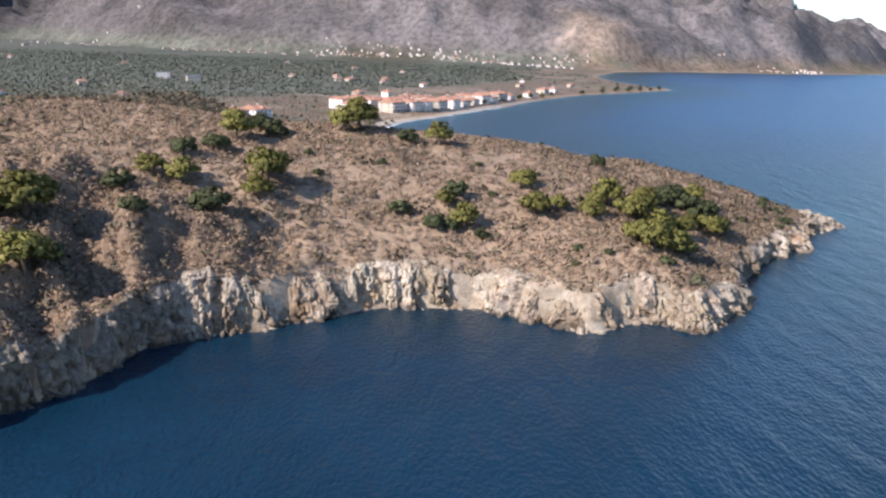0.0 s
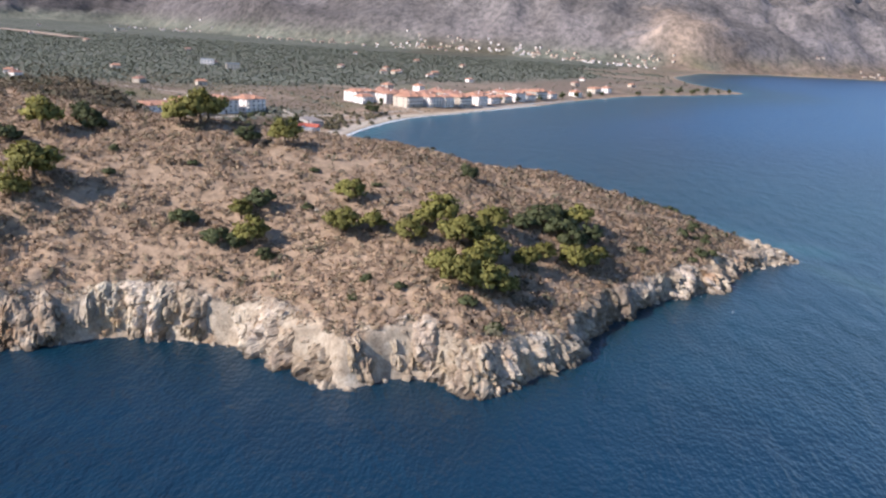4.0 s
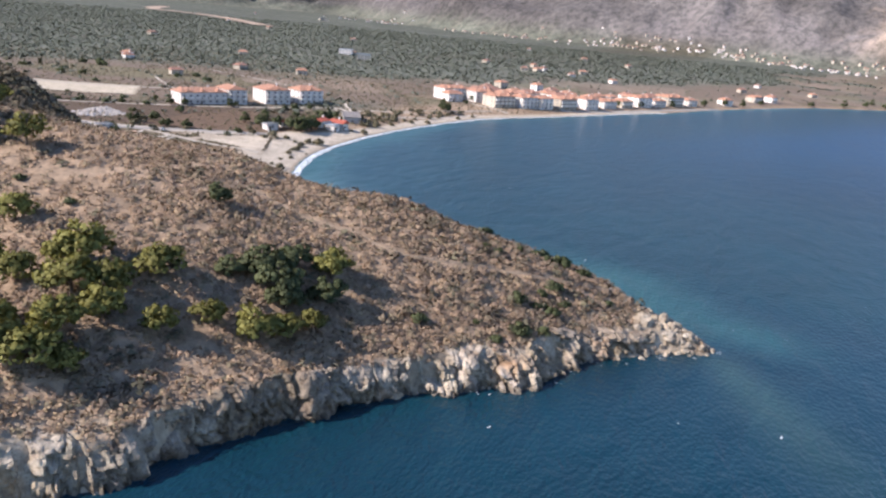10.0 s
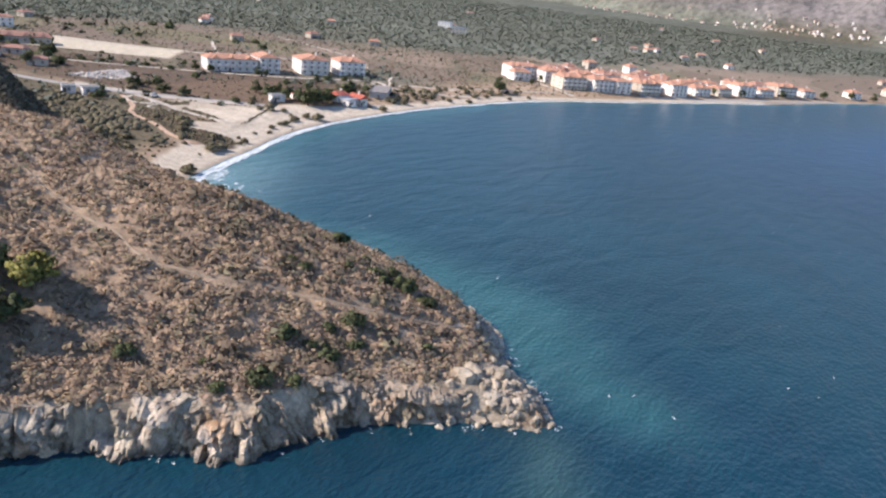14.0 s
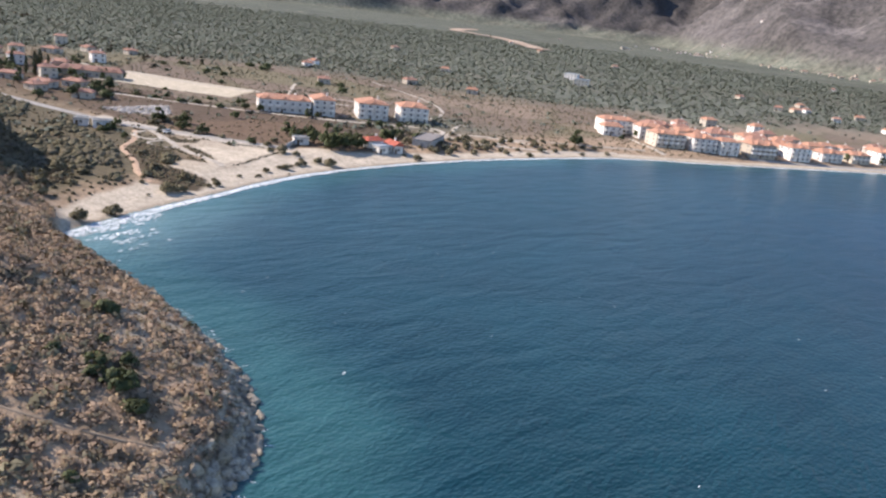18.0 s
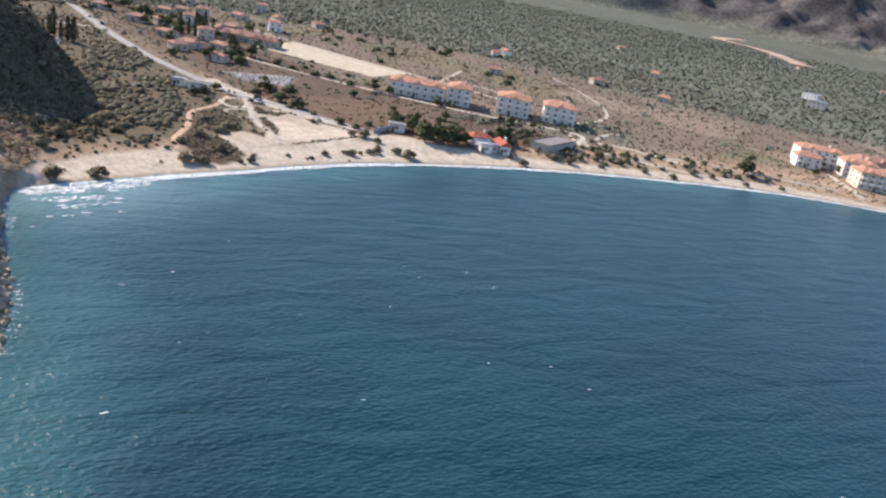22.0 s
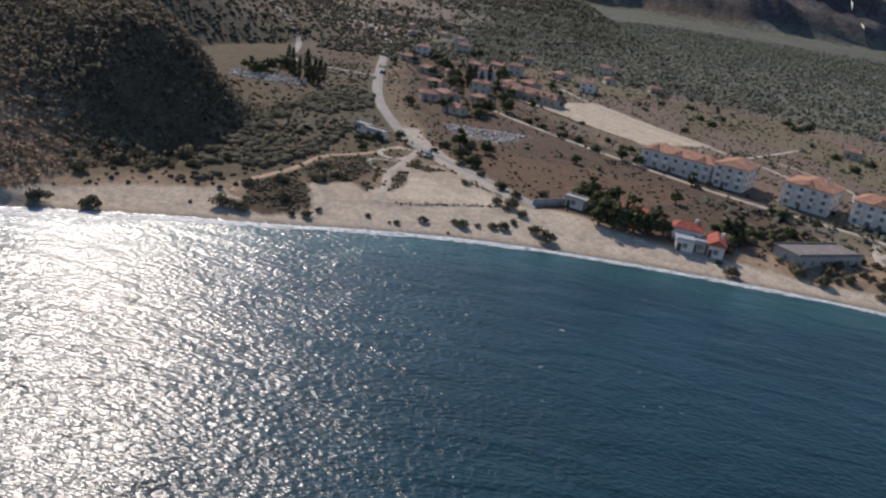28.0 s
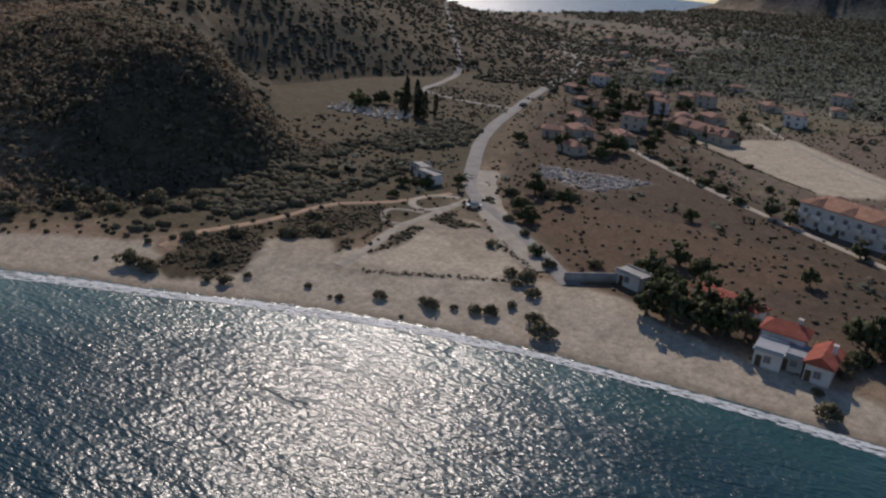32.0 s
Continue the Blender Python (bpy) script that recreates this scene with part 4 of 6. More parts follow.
BEACH_TREES = [(-85, 430, 7), (-66, 434.3, 7), (-65.5, 439, 7), (-66, 444, 7), (-66.5, 448.5, 6.4), (-68, 452.2, 5.6), (-73, 437, 7), (-74, 444, 7), (-79, 435, 7), (-76, 451, 6), (-96.8, 433.7, 6), (-90, 440, 6), (-74.7, 472, 7.5), (-124.5, 388.4, 6.5), (-181, 375.8, 6.5), (-182.6, 382.1, 6.5), (-189, 388, 6.8), (-201.8, 399.8, 6.5), (-53.1, 583, 8), (-58, 590, 7),
               (-22, 668, 6), (-2, 700, 6), (4, 716, 6), (24, 758, 6), (38, 778, 6), (58, 822, 6), (80, 868, 7), (95, 905, 6), (110, 925, 7), (125, 960, 6), (172, 1030, 7), (205, 1072, 8), (228, 1100, 7), (250, 1122, 8), (272, 1148, 8), (292, 1172, 7), (312, 1200, 7), (236, 1126, 7), (262, 1156, 7)]
GARDEN_SPOTS = [(-445, 313), (-327, 339), (-262, 352), (-229, 362), (-231, 383), (-280, 404), (-296, 336), (-382, 357), (-240, 400), (-300, 372), (-150, 445), (-112, 470), (-104, 500), (-40, 655), (-55, 640), (-20, 690), (-50, 705), (12, 730), (30, 770)]
for k in range(64):
    gx, gy = GARDEN_SPOTS[k % len(GARDEN_SPOTS)]
    BEACH_TREES.append((gx + float(rng_shore.normal(0, 9)) - 6, gy + float(rng_shore.normal(0, 8)) + 8, float(rng_shore.uniform(3.2, 6.0))))
plant_all([tree("casuarina_tree", 200 + k, 6.0, 7.0, dark_m, 24, 36, 0.6, 0.12, 0.8) for k in range(3)], BEACH_TREES, 6.0, ("tall dark evergreen tree near the beach", "tree", "dark trees behind the beach"))
GARDEN_TREES = [(-108.1, 391.3, 6.4), (-101.1, 395.8, 6.2), (-120.8, 397.7, 6), (-105.5, 357.9, 4.6), (-110, 362.4, 4.6), (-117.8, 368.1, 4.6), (-94.7, 361, 3.4), (-185.9, 289.4, 8), (-180.4, 295.5, 8.6), (-195.1, 294.4, 8), (-210.3, 295.3, 8), (-131.6, 429, 5), (-80.7, 405.8, 4)]
VILLAGE_TREES = [(-305.5, 390.3, 9), (-291.1, 360.1, 9), (-249.6, 371.5, 8), (-270, 376, 7), (-194.1, 391.4, 8), (-179.5, 390, 7), (-319.6, 351.8, 8), (-180.5, 360, 6), (-228, 396, 6), (-262.4, 404, 7), (-240, 413, 8), (-240, 422, 7)]
FIELD_BUSHES = [(-191.5, 409.5, 4.4), (-185.3, 416, 4.4), (-173.9, 424, 5), (-170, 430, 5), (-160, 437, 4.6), (-209, 433, 3.6), (-180.7, 442.5, 4), (-190, 424, 3.6), (-312, 495, 6), (-266, 499, 5.6), (-280, 495, 6), (-301, 550, 8), (-311, 559, 7), (-317, 549, 7), (-305, 478, 5), (-239, 482, 5), (-291, 508, 5), (-211, 550, 7), (-231, 564, 6.4), (-235, 550, 6), (-84, 480, 5.6), (-91, 492, 6), (-84, 498, 5), (-84, 470, 5), (-69, 471, 5.6)]
plant_all([tree("garden_tree", 240 + k, 6.0, 4.6, dark_m, 22, 46, 0.48, 0.08, 0.75) for k in range(3)], GARDEN_TREES + VILLAGE_TREES, 6.0, ("dark green broad tree beside houses and tracks", "tree", "trees among the houses"))
plant_all([shrub("field_bush", 250 + k, 4.0, 2.4, dark_m, 14, 44, 0.36) for k in range(3)], FIELD_BUSHES, 4.0, ("dark green bush at the edge of dry fields", "bush", "bushes between the fields"))
CYPRESSES = [(-186, 309.1), (-185.2, 311.4), (-190.4, 313.2), (-185.6, 316), (-183.7, 318.4), (-182.8, 320.8), (-192.1, 320.4), (-205, 300), (-199, 304), (-248, 377.3), (-248.5, 383.2), (-254.2, 386.4), (-256, 391), (-262, 375.3), (-243, 380)]
plant_all([cypress("cypress_tree", 220 + k, 2.4, 9.0) for k in range(2)], [(x, y, 2.4 + 0.5 * (i % 3)) for i, (x, y) in enumerate(CYPRESSES)], 2.6, ("slim dark cypress tree on the plain", "cypress", "cypresses on the plain"))


def scatter_mesh(name, x, y, z, size, tint, per, rng, leaf=0.34, squash=0.6, jitter=0.18, rise=0.35):
    """Many low plants in one mesh, with a colour for each."""
    cen = np.stack([x, y, z + size * 0.22], 1)
    v, f = leaves(cen, size * 0.5, per, 1.0, rng, squash, 0.9)
    v = v.reshape(-1, 4, 3)
    mid = v.mean(1, keepdims=True)
    v = mid + (v - mid) * (leaf * np.repeat(size, per))[:, None, None]
    col = np.repeat(np.repeat(tint, per, 0) * (1 + rng.uniform(-jitter, jitter, (len(mid), 1)) * 2), 4, 0)
    me = raw_mesh(name, v.reshape(-1, 3), f, np.clip(col, 0.005, 1), "tint", True)
    out = v - np.repeat(cen - np.array([0, 0, 0.3]) * size[:, None], per, 0)[:, None]
    soften(me, out.reshape(-1, 3), rise)
    return me


ICO_V = np.array([(0, 0, 1.0)] + [(0.894 * math.cos(k * math.tau / 5), 0.894 * math.sin(k * math.tau / 5), 0.447) for k in range(5)] + [(0.894 * math.cos((k + 0.5) * math.tau / 5), 0.894 * math.sin((k + 0.5) * math.tau / 5), -0.447) for k in range(5)])
ICO_F = np.array([(0, 1 + k, 1 + (k + 1) % 5) for k in range(5)] + [(1 + k, 6 + k, 1 + (k + 1) % 5) for k in range(5)] + [(1 + (k + 1) % 5, 6 + k, 6 + (k + 1) % 5) for k in range(5)])


def tuft_mesh(name, x, y, z, size, tint, rng, sprigs=6):
    """Low rounded tufts: an uneven cushion with loose sprigs standing out of it, each plant in its own colour."""
    n = len(x)
    turn = rng.uniform(0, math.tau, n)[:, None]
    base = np.broadcast_to(ICO_V, (n, 11, 3)) * rng.uniform(0.72, 1.25, (n, 11, 1))
    wide = size[:, None] * 0.46 * rng.uniform(0.8, 1.25, (n, 2))
    bx = (base[..., 0] * np.cos(turn) - base[..., 1] * np.sin(turn)) * wide[:, :1]
    by = (base[..., 0] * np.sin(turn) + base[..., 1] * np.cos(turn)) * wide[:, 1:]
    bz = base[..., 2] * size[:, None] * rng.uniform(0.26, 0.40, (n, 1))
    out = np.stack([bx, by, bz], -1)
    core = out + np.stack([x, y, z + size * 0.16], 1)[:, None]
    faces = (ICO_F[None] + (np.arange(n) * 11)[:, None, None]).reshape(-1, 3)
    cen = np.stack([x, y, z + size * 0.22], 1)
    sv, _ = leaves(cen, size * 0.46, sprigs, 1.0, rng, 0.7, 0.9)
    sv = sv.reshape(-1, 4, 3)
    mid = sv.mean(1, keepdims=True)
    sv = (mid + (sv - mid) * (0.2 * np.repeat(size, sprigs))[:, None, None])[:, :3]
    sprig_out = sv - np.repeat(cen, sprigs, 0)[:, None]
    verts = np.vstack([core.reshape(-1, 3), sv.reshape(-1, 3)])
    faces = np.vstack([faces, np.arange(n * sprigs * 3).reshape(-1, 3) + n * 11])
    shade = np.vstack([np.repeat(tint * 0.94, 11, 0) * rng.uniform(0.85, 1.15, (n * 11, 1)), np.repeat(np.repeat(tint, sprigs, 0) * rng.uniform(0.85, 1.25, (n * sprigs, 1)), 3, 0)])
    me = raw_mesh(name, verts, faces, np.clip(shade, 0.005, 1), "tint", True)
    soften(me, np.vstack([out.reshape(-1, 3) / 0.8, sprig_out.reshape(-1, 3)]), 0.25)
    return me


def sprig_mesh(name, x, y, z, size, tint, rng, sprigs=18):
    """Twiggy tufts: small sprigs set close round a low dome, with soft shading."""
    cen = np.stack([x, y, z + size * 0.16], 1)
    v, _ = leaves(cen, size * 0.48, sprigs, 1.0, rng, 0.62, 0.9)
    v = v.reshape(-1, 4, 3)[:, :3]
    mid = v.mean(1, keepdims=True)
    v = mid + (v - mid) * (0.30 * np.repeat(size, sprigs))[:, None, None]
    shade = np.repeat(np.repeat(tint, sprigs, 0) * rng.uniform(0.88, 1.12, (len(v), 1)), 3, 0)
    me = raw_mesh(name, v.reshape(-1, 3), np.arange(len(v) * 3).reshape(-1, 3), np.clip(shade, 0.005, 1), "tint", True)
    soften(me, (v - np.repeat(cen - np.array([0, 0, 0.3]) * size[:, None], sprigs, 0)[:, None]).reshape(-1, 3), 0.5)
    return me


def tinted_leaf(name):
    m = Mat(name, 0.85, 0, 0.1)
    m.colour(m.layer("tint"))
    let_light_through(m, 0.14, m.layer("tint"))
    return m.m


def palette(rng, n, *colours, spread=0.3):
    c = np.array(colours, float)
    return c[rng.integers(0, len(c), n)] * rng.uniform(1 - spread, 1 + spread, (n, 1))


def scrub_cover():
    rng = np.random.default_rng(11)
    x, y = rng.uniform(-125, 121, 95000), rng.uniform(100, 322, 95000)
    d, z = coast(x, y), heights(x, y)
    dense = 0.46 + 0.22 * smooth(30, 90, x) + 0.3 * smooth(-25, -50, x) * smooth(185, 165, y) + 0.4 * fbm(x, y, 22.0, 3, 81)
    trail = segment_distance(x, y, TRAIL)
    ok = (d > np.where((y > 270) & (x < 20), 2.2, np.where(y > 270, 3.6, np.where((x > 64) & (x < 94) | (x < -42), 1.7, 4.4)))) & (z > np.where(((y > 268) & (x > 20)) | (x < -40), 0.8, 2.6)) & (rng.uniform(0, 1, len(x)) < dense) & (trail > 0.9)
    x, y, z = x[ok], y[ok], z[ok]
    n = len(x)
    size = rng.uniform(0.8, 1.8, n)
    stout = rng.uniform(0, 1, n) > 0.955
    size[stout] *= 1.9
    size = size * 1.15
    tint = palette(rng, n, (0.35, 0.25, 0.168), (0.32, 0.23, 0.156), (0.37, 0.27, 0.178), (0.29, 0.215, 0.148), (0.23, 0.19, 0.122), (0.31, 0.222, 0.156), (0.38, 0.285, 0.18), spread=0.2)
    tint[stout] = palette(rng, int(stout.sum()), (0.17, 0.135, 0.092), (0.14, 0.125, 0.08), (0.20, 0.15, 0.105))
    # north-face scrub: shade put into the tint, and larger bushes
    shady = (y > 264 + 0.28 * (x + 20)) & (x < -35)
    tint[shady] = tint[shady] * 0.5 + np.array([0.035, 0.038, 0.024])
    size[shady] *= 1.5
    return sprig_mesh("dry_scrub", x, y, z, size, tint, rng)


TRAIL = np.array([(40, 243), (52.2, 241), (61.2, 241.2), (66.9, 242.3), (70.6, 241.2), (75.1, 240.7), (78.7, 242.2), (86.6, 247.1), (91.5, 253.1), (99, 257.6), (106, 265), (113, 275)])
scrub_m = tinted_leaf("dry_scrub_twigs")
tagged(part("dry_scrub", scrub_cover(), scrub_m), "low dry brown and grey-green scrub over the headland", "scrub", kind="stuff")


EARTH_CUT = [(-1580, 2100), (-1352, 1768), (-1200, 1720), (-1075, 1675), (-772, 1434)]


def grove():
    """Olives over the plain, thinner on the open fields."""
    rng = np.random.default_rng(12)
    n = 225000
    u = rng.uniform(0, 1, n)
    y = 330 + (1950 - 330) * u ** 1.2
    x = (-2.3 + 2.75 * rng.uniform(0, 1, n) ** 0.7) * (y + 150)
    d = coast(x, y)
    f = fallow_land(x, y, d)
    keep = np.where(f > 0.5, 0.05, 0.9) * np.where((d < 60) & (y < 850), 0.06, 1)
    for poly in (PITCH, RUBBLE, MEADOW):
        keep = keep * (1 - area(x, y, poly, 6))
    keep = keep * smooth(2050, 1500, np.hypot(x - 50, y - 250))
    keep = keep * smooth(24, 40, segment_distance(x, y, EARTH_CUT))
    ok = (d > np.where(y > 850, 14, 34)) & (rng.uniform(0, 1, n) < keep * 0.5)
    x, y = x[ok], y[ok]
    z = heights(x, y)
    far = np.hypot(x - 100, y - 200)
    size = rng.uniform(2.2, 3.9, len(x)) * (1 + np.clip(far - 600, 0, 2400) / 3000)
    tint = palette(rng, len(x), (0.142, 0.158, 0.122), (0.136, 0.152, 0.116), (0.152, 0.165, 0.128), (0.146, 0.155, 0.12), spread=0.12)
    return scatter_mesh("olive_grove", x, y, z, size, tint, 5, rng, 0.54, 0.36, 0.06, 1.3)


def west_trees():
    """Scattered trees and hedges on the land west of the isthmus."""
    rng = np.random.default_rng(14)
    x, y = rng.uniform(-3000, -290, 22000), rng.uniform(-60, 520, 22000)
    d, z = coast(x, y), heights(x, y)
    ok = (d > 25) & (z < 40) & (rng.uniform(0, 1, len(x)) < 0.35 + 0.6 * fbm(x, y, 120.0, 3, 85))
    x, y, z = x[ok], y[ok], z[ok]
    size = rng.uniform(2.0, 5.5, len(x)) * (1 + np.clip(-300 - x, 0, 2000) / 1500)
    tint = palette(rng, len(x), (0.09, 0.095, 0.065), (0.07, 0.072, 0.048), (0.12, 0.105, 0.075))
    return scatter_mesh("roadside_trees", x, y, z, size, tint, 7, rng, 0.48, 0.75)


def hill_bushes():
    """Bushes on the western hill."""
    rng = np.random.default_rng(16)
    x, y = rng.uniform(-650, -118, 22000), rng.uniform(60, 330, 22000)
    d, z = coast(x, y), heights(x, y)
    ok = (d > 12) & (z > 9) & (rng.uniform(0, 1, len(x)) < 0.45 + 0.5 * fbm(x, y, 40.0, 3, 87))
    x, y, z = x[ok], y[ok], z[ok]
    size = rng.uniform(0.8, 2.4, len(x))
    tint = palette(rng, len(x), (0.10, 0.092, 0.06), (0.14, 0.115, 0.075), (0.075, 0.075, 0.046))
    return tuft_mesh("hill_bushes", x, y, z, size * 1.3, tint, rng, 4)


tagged(part("hill_bushes", hill_bushes(), scrub_m), "low dark bushes on the western hill", "bushes", kind="stuff")
tagged(part("roadside_trees", west_trees(), scrub_m), "scattered dark trees on the land west of the isthmus", "trees", kind="stuff")


def hedge_rows():
    """Low broken hedges on the sand."""
    rng = np.random.default_rng(15)
    rows = ([(-50, 381), (-57, 394), (-64.5, 408)], [(-84, 392), (-79, 401), (-70, 411)], [(-95, 379), (-86, 380)], [(-62, 372), (-70, 371), (-78, 370)], [(-33, 348), (-36, 357), (-40, 361)], [(-205, 398), (-184, 420), (-163, 443)], [(-236, 402), (-190, 455)])
    xs, ys = [], []
    for row in rows:
        line, s = resample(row, 0.4)
        keep = noise2(s / 6.0, s * 0 + row[0][0], 86) > 0.12
        xs.append(line[keep, 0] + rng.normal(0, 0.35, keep.sum()))
        ys.append(line[keep, 1] + rng.normal(0, 0.35, keep.sum()))
    x, y = np.concatenate(xs), np.concatenate(ys)
    size = rng.uniform(0.5, 1.0, len(x))
    return scatter_mesh("low_hedge", x, y, heights(x, y), size, palette(rng, len(x), (0.07, 0.068, 0.042), (0.10, 0.085, 0.055)), 12, rng)


tagged(part("low_hedge", hedge_rows(), scrub_m), "low broken hedges of dry plants on sand", "hedge", kind="stuff")
tagged(part("olive_grove", grove(), scrub_m), "dark green olive groves spread over the coastal plain", "olive grove", kind="stuff")


ROAD = [(-70, 418), (-80, 409), (-96, 392.5), (-112, 374.5), (-136, 363.5), (-178, 347), (-236, 335), (-300, 324), (-366, 314), (-430, 298), (-487, 274), (-525, 243)]
CLAY_LINE = [(-108, 371), (-90, 363), (-81, 354.5), (-75, 352), (-60, 349.6), (-50, 345.4), (-42, 342.5), (-34, 343)]


def flat_scrub():
    """Grass clumps and low bushes on the flat behind the beach and round the village."""
    rng = np.random.default_rng(13)
    x, y = rng.uniform(-420, 20, 44000), rng.uniform(290, 760, 44000)
    d = coast(x, y)
    keep = (d > 12) & (rng.uniform(0, 1, len(x)) < 0.34 + 0.4 * fbm(x, y, 30.0, 3, 83))
    for poly in (PITCH, SAND_INNER):
        keep &= area(x, y, poly, 1.0, 1.5) < 0.3
    keep &= (segment_distance(x, y, ROAD) > 4.5)
    x, y = x[keep], y[keep]
    px, py = rng.uniform(-92, -30, 3600), rng.uniform(340, 392, 3600)
    dark = sum(area(px, py, poly, 0.6, 1.0) for poly in (SCRUB_A, SCRUB_B, SCRUB_C, SCRUB_D, SCRUB_E)) > 0.6
    dark &= segment_distance(px, py, CLAY_LINE) > 2.4
    x, y = np.concatenate([x, px[dark]]), np.concatenate([y, py[dark]])
    mx, my = rng.uniform(-190, -18, 4200), rng.uniform(296, 352, 4200)
    mound = (area(mx, my, [(-22, 300), (-36, 334), (-60, 345), (-100, 360), (-190, 345), (-190, 330), (-120, 318), (-90, 312)], 2.0, 3.0) > 0.5) & (fbm(mx, my, 16.0, 3, 84) > -0.15) & (segment_distance(mx, my, CLAY_LINE) > 3)
    x, y = np.concatenate([mx[mound], x]), np.concatenate([my[mound], y])
    size = rng.uniform(0.5, 1.5, len(x))
    tint = palette(rng, len(x), (0.14, 0.125, 0.075), (0.17, 0.14, 0.085), (0.20, 0.15, 0.095), (0.12, 0.11, 0.07))
    low = (x > -260) & (y < 352 + 0.1 * (x + 60))
    low[len(x) - int(dark.sum()):] = True
    tint[low] = tint[low] * 0.8
    size[low] *= 1.25
    tail = len(x) - int(dark.sum())
    size[tail:] *= 0.62
    tint[tail:] *= 1.25
    some = int(mound.sum())
    size[:some] = rng.uniform(1.2, 3.2, some)
    tint[:some] = palette(rng, some, (0.15, 0.135, 0.082), (0.125, 0.108, 0.068), (0.17, 0.145, 0.095))
    return tuft_mesh("rough_grass", x, y, heights(x, y), size, tint, rng, 3)


tagged(part("rough_grass", flat_scrub(), scrub_m), "rough dry grass and low scrub on the flat", "grass", kind="stuff")

# ---- roads and tracks ----
gravel_m = plain("pale_gravel", (0.42, 0.37, 0.30), 0.95, 0.2, 0.3, bump=0.3, bump_scale=4)
road_m = plain("worn_pale_asphalt", (0.33, 0.31, 0.28), 0.9, 0.18, 0.25, bump=0.2, bump_scale=6)
clay_m = plain("orange_clay", (0.40, 0.275, 0.185), 0.95, 0.2, 0.4, bump=0.3, bump_scale=4)
trail_m = plain("trodden_soil", (0.28, 0.215, 0.15), 0.95, 0.2, 0.5, bump=0.3, bump_scale=4)


def ribbon(name, pts, width, material, label, lift=0.1, ragged=0.3):
    line, s = resample(chaikin(pts, 2), 1.5)
    tang = np.gradient(line, axis=0)
    tang /= np.hypot(*tang.T)[:, None]
    side = np.stack([-tang[:, 1], tang[:, 0]], 1)
    offs = np.linspace(-0.5, 0.5, 5)
    wide = width * (1 + ragged * (noise2(s / 4.0, s * 0 + width, 91) - 0.5))
    P = line[None] + side[None] * (offs[:, None, None] * wide[None, :, None])
    Z = heights(P[..., 0], P[..., 1]) + lift
    Z[0] -= 0.25
    Z[-1] -= 0.25
    return tagged(part(name, grid_mesh(name, P[..., 0], P[..., 1], Z), material), label, "road", kind="structure")


ribbon("road", ROAD, 4.4, road_m, "pale worn road across the plain", 0.32, 0.12)
ribbon("sand_track", [(-84.6, 519.6), (-71.1, 515.8), (-66, 522.6), (-62, 530), (-71.3, 547.2), (-69, 559.4), (-65.8, 571.1), (-57.4, 582.7), (-47.2, 602.8), (-36, 624)], 2.6, gravel_m, "pale sandy track behind the beach bushes", 0.2, 0.5)
ribbon("sand_track", [(-85.8, 527.2), (-84.1, 537.2), (-75.6, 546.3), (-66.6, 552.4), (-55, 558)], 2.2, gravel_m, "pale sandy track across dry grass", 0.2, 0.5)
ribbon("sand_track", [(-83.8, 514.7), (-89, 526.3), (-106.8, 548.2), (-104.6, 556.2)], 2.0, gravel_m, "pale sandy track past apartment blocks", 0.2, 0.5)
ribbon("village_lane", [(-59.1, 645.4), (-43.6, 637.4), (-26, 629)], 3.4, gravel_m, "pale lane from white houses to the beach", 0.2, 0.2)
ribbon("sand_track", [(-107, 377), (-88, 375.6), (-75.6, 373), (-60, 376), (-49, 376)], 3.4, gravel_m, "pale sandy track to the beach")
ribbon("road_apron", [(-136, 369), (-121.3, 374), (-104.8, 383.5), (-94.3, 392.1), (-80, 404.1), (-73, 410.5)], 7.2, gravel_m, "wide pale gravel apron where tracks meet", 0.26, 0.3)
ribbon("loop_track", [(-106, 374.6), (-103.4, 367.2), (-93, 366), (-90, 373), (-96.6, 375.7)], 2.4, gravel_m, "pale looping sandy track", 0.14)
ribbon("cross_track", [(-89, 373.5), (-86.6, 364.9), (-80, 366.5), (-77.1, 369.5), (-78.6, 373)], 1.8, gravel_m, "narrow pale sandy track", 0.14)
ribbon("field_track", [(-232.2, 317), (-236.5, 335)], 2.2, gravel_m, "short pale field track beside the road")
ribbon("field_track", [(-196, 500), (-209.9, 511), (-235, 530), (-244.4, 540)], 2.6, gravel_m, "short pale track to a farm")
ribbon("field_track", [(-200, 516), (-191.2, 523.5), (-171.7, 538), (-148.5, 530.2)], 2.4, gravel_m, "pale track behind apartment blocks")
ribbon("clay_track", CLAY_LINE, 2.8, clay_m, "orange clay track behind the beach")
ribbon("hill_road", [(-756, 68), (-531, 144), (-382, 227), (-318, 270), (-268, 285), (-236, 288), (-231, 310), (-236, 337)], 4.5, road_m, "pale road winding up the hill")
ribbon("hotel_lane", [(-204, 392), (-181, 415), (-160, 437), (-141, 460), (-126, 478), (-112, 508), (-98, 530), (-84, 515)], 3.6, gravel_m, "pale gravel lane past apartment blocks")
ribbon("field_lane", [(-300, 424), (-276, 436), (-247, 451), (-222, 475), (-196, 500), (-165, 520)], 4.0, gravel_m, "pale gravel lane beside the sports ground")
ribbon("beach_lane", [(-98, 520), (-78, 513), (-65, 525), (-58, 538), (-50, 556), (-44, 580), (-38, 600)], 3.2, gravel_m, "pale sandy lane behind the beach")
ribbon("farm_lane", [(-120, 532), (-130, 557), (-150, 581), (-190, 600), (-260, 612)], 2.8, gravel_m, "pale farm lane across dry fields")
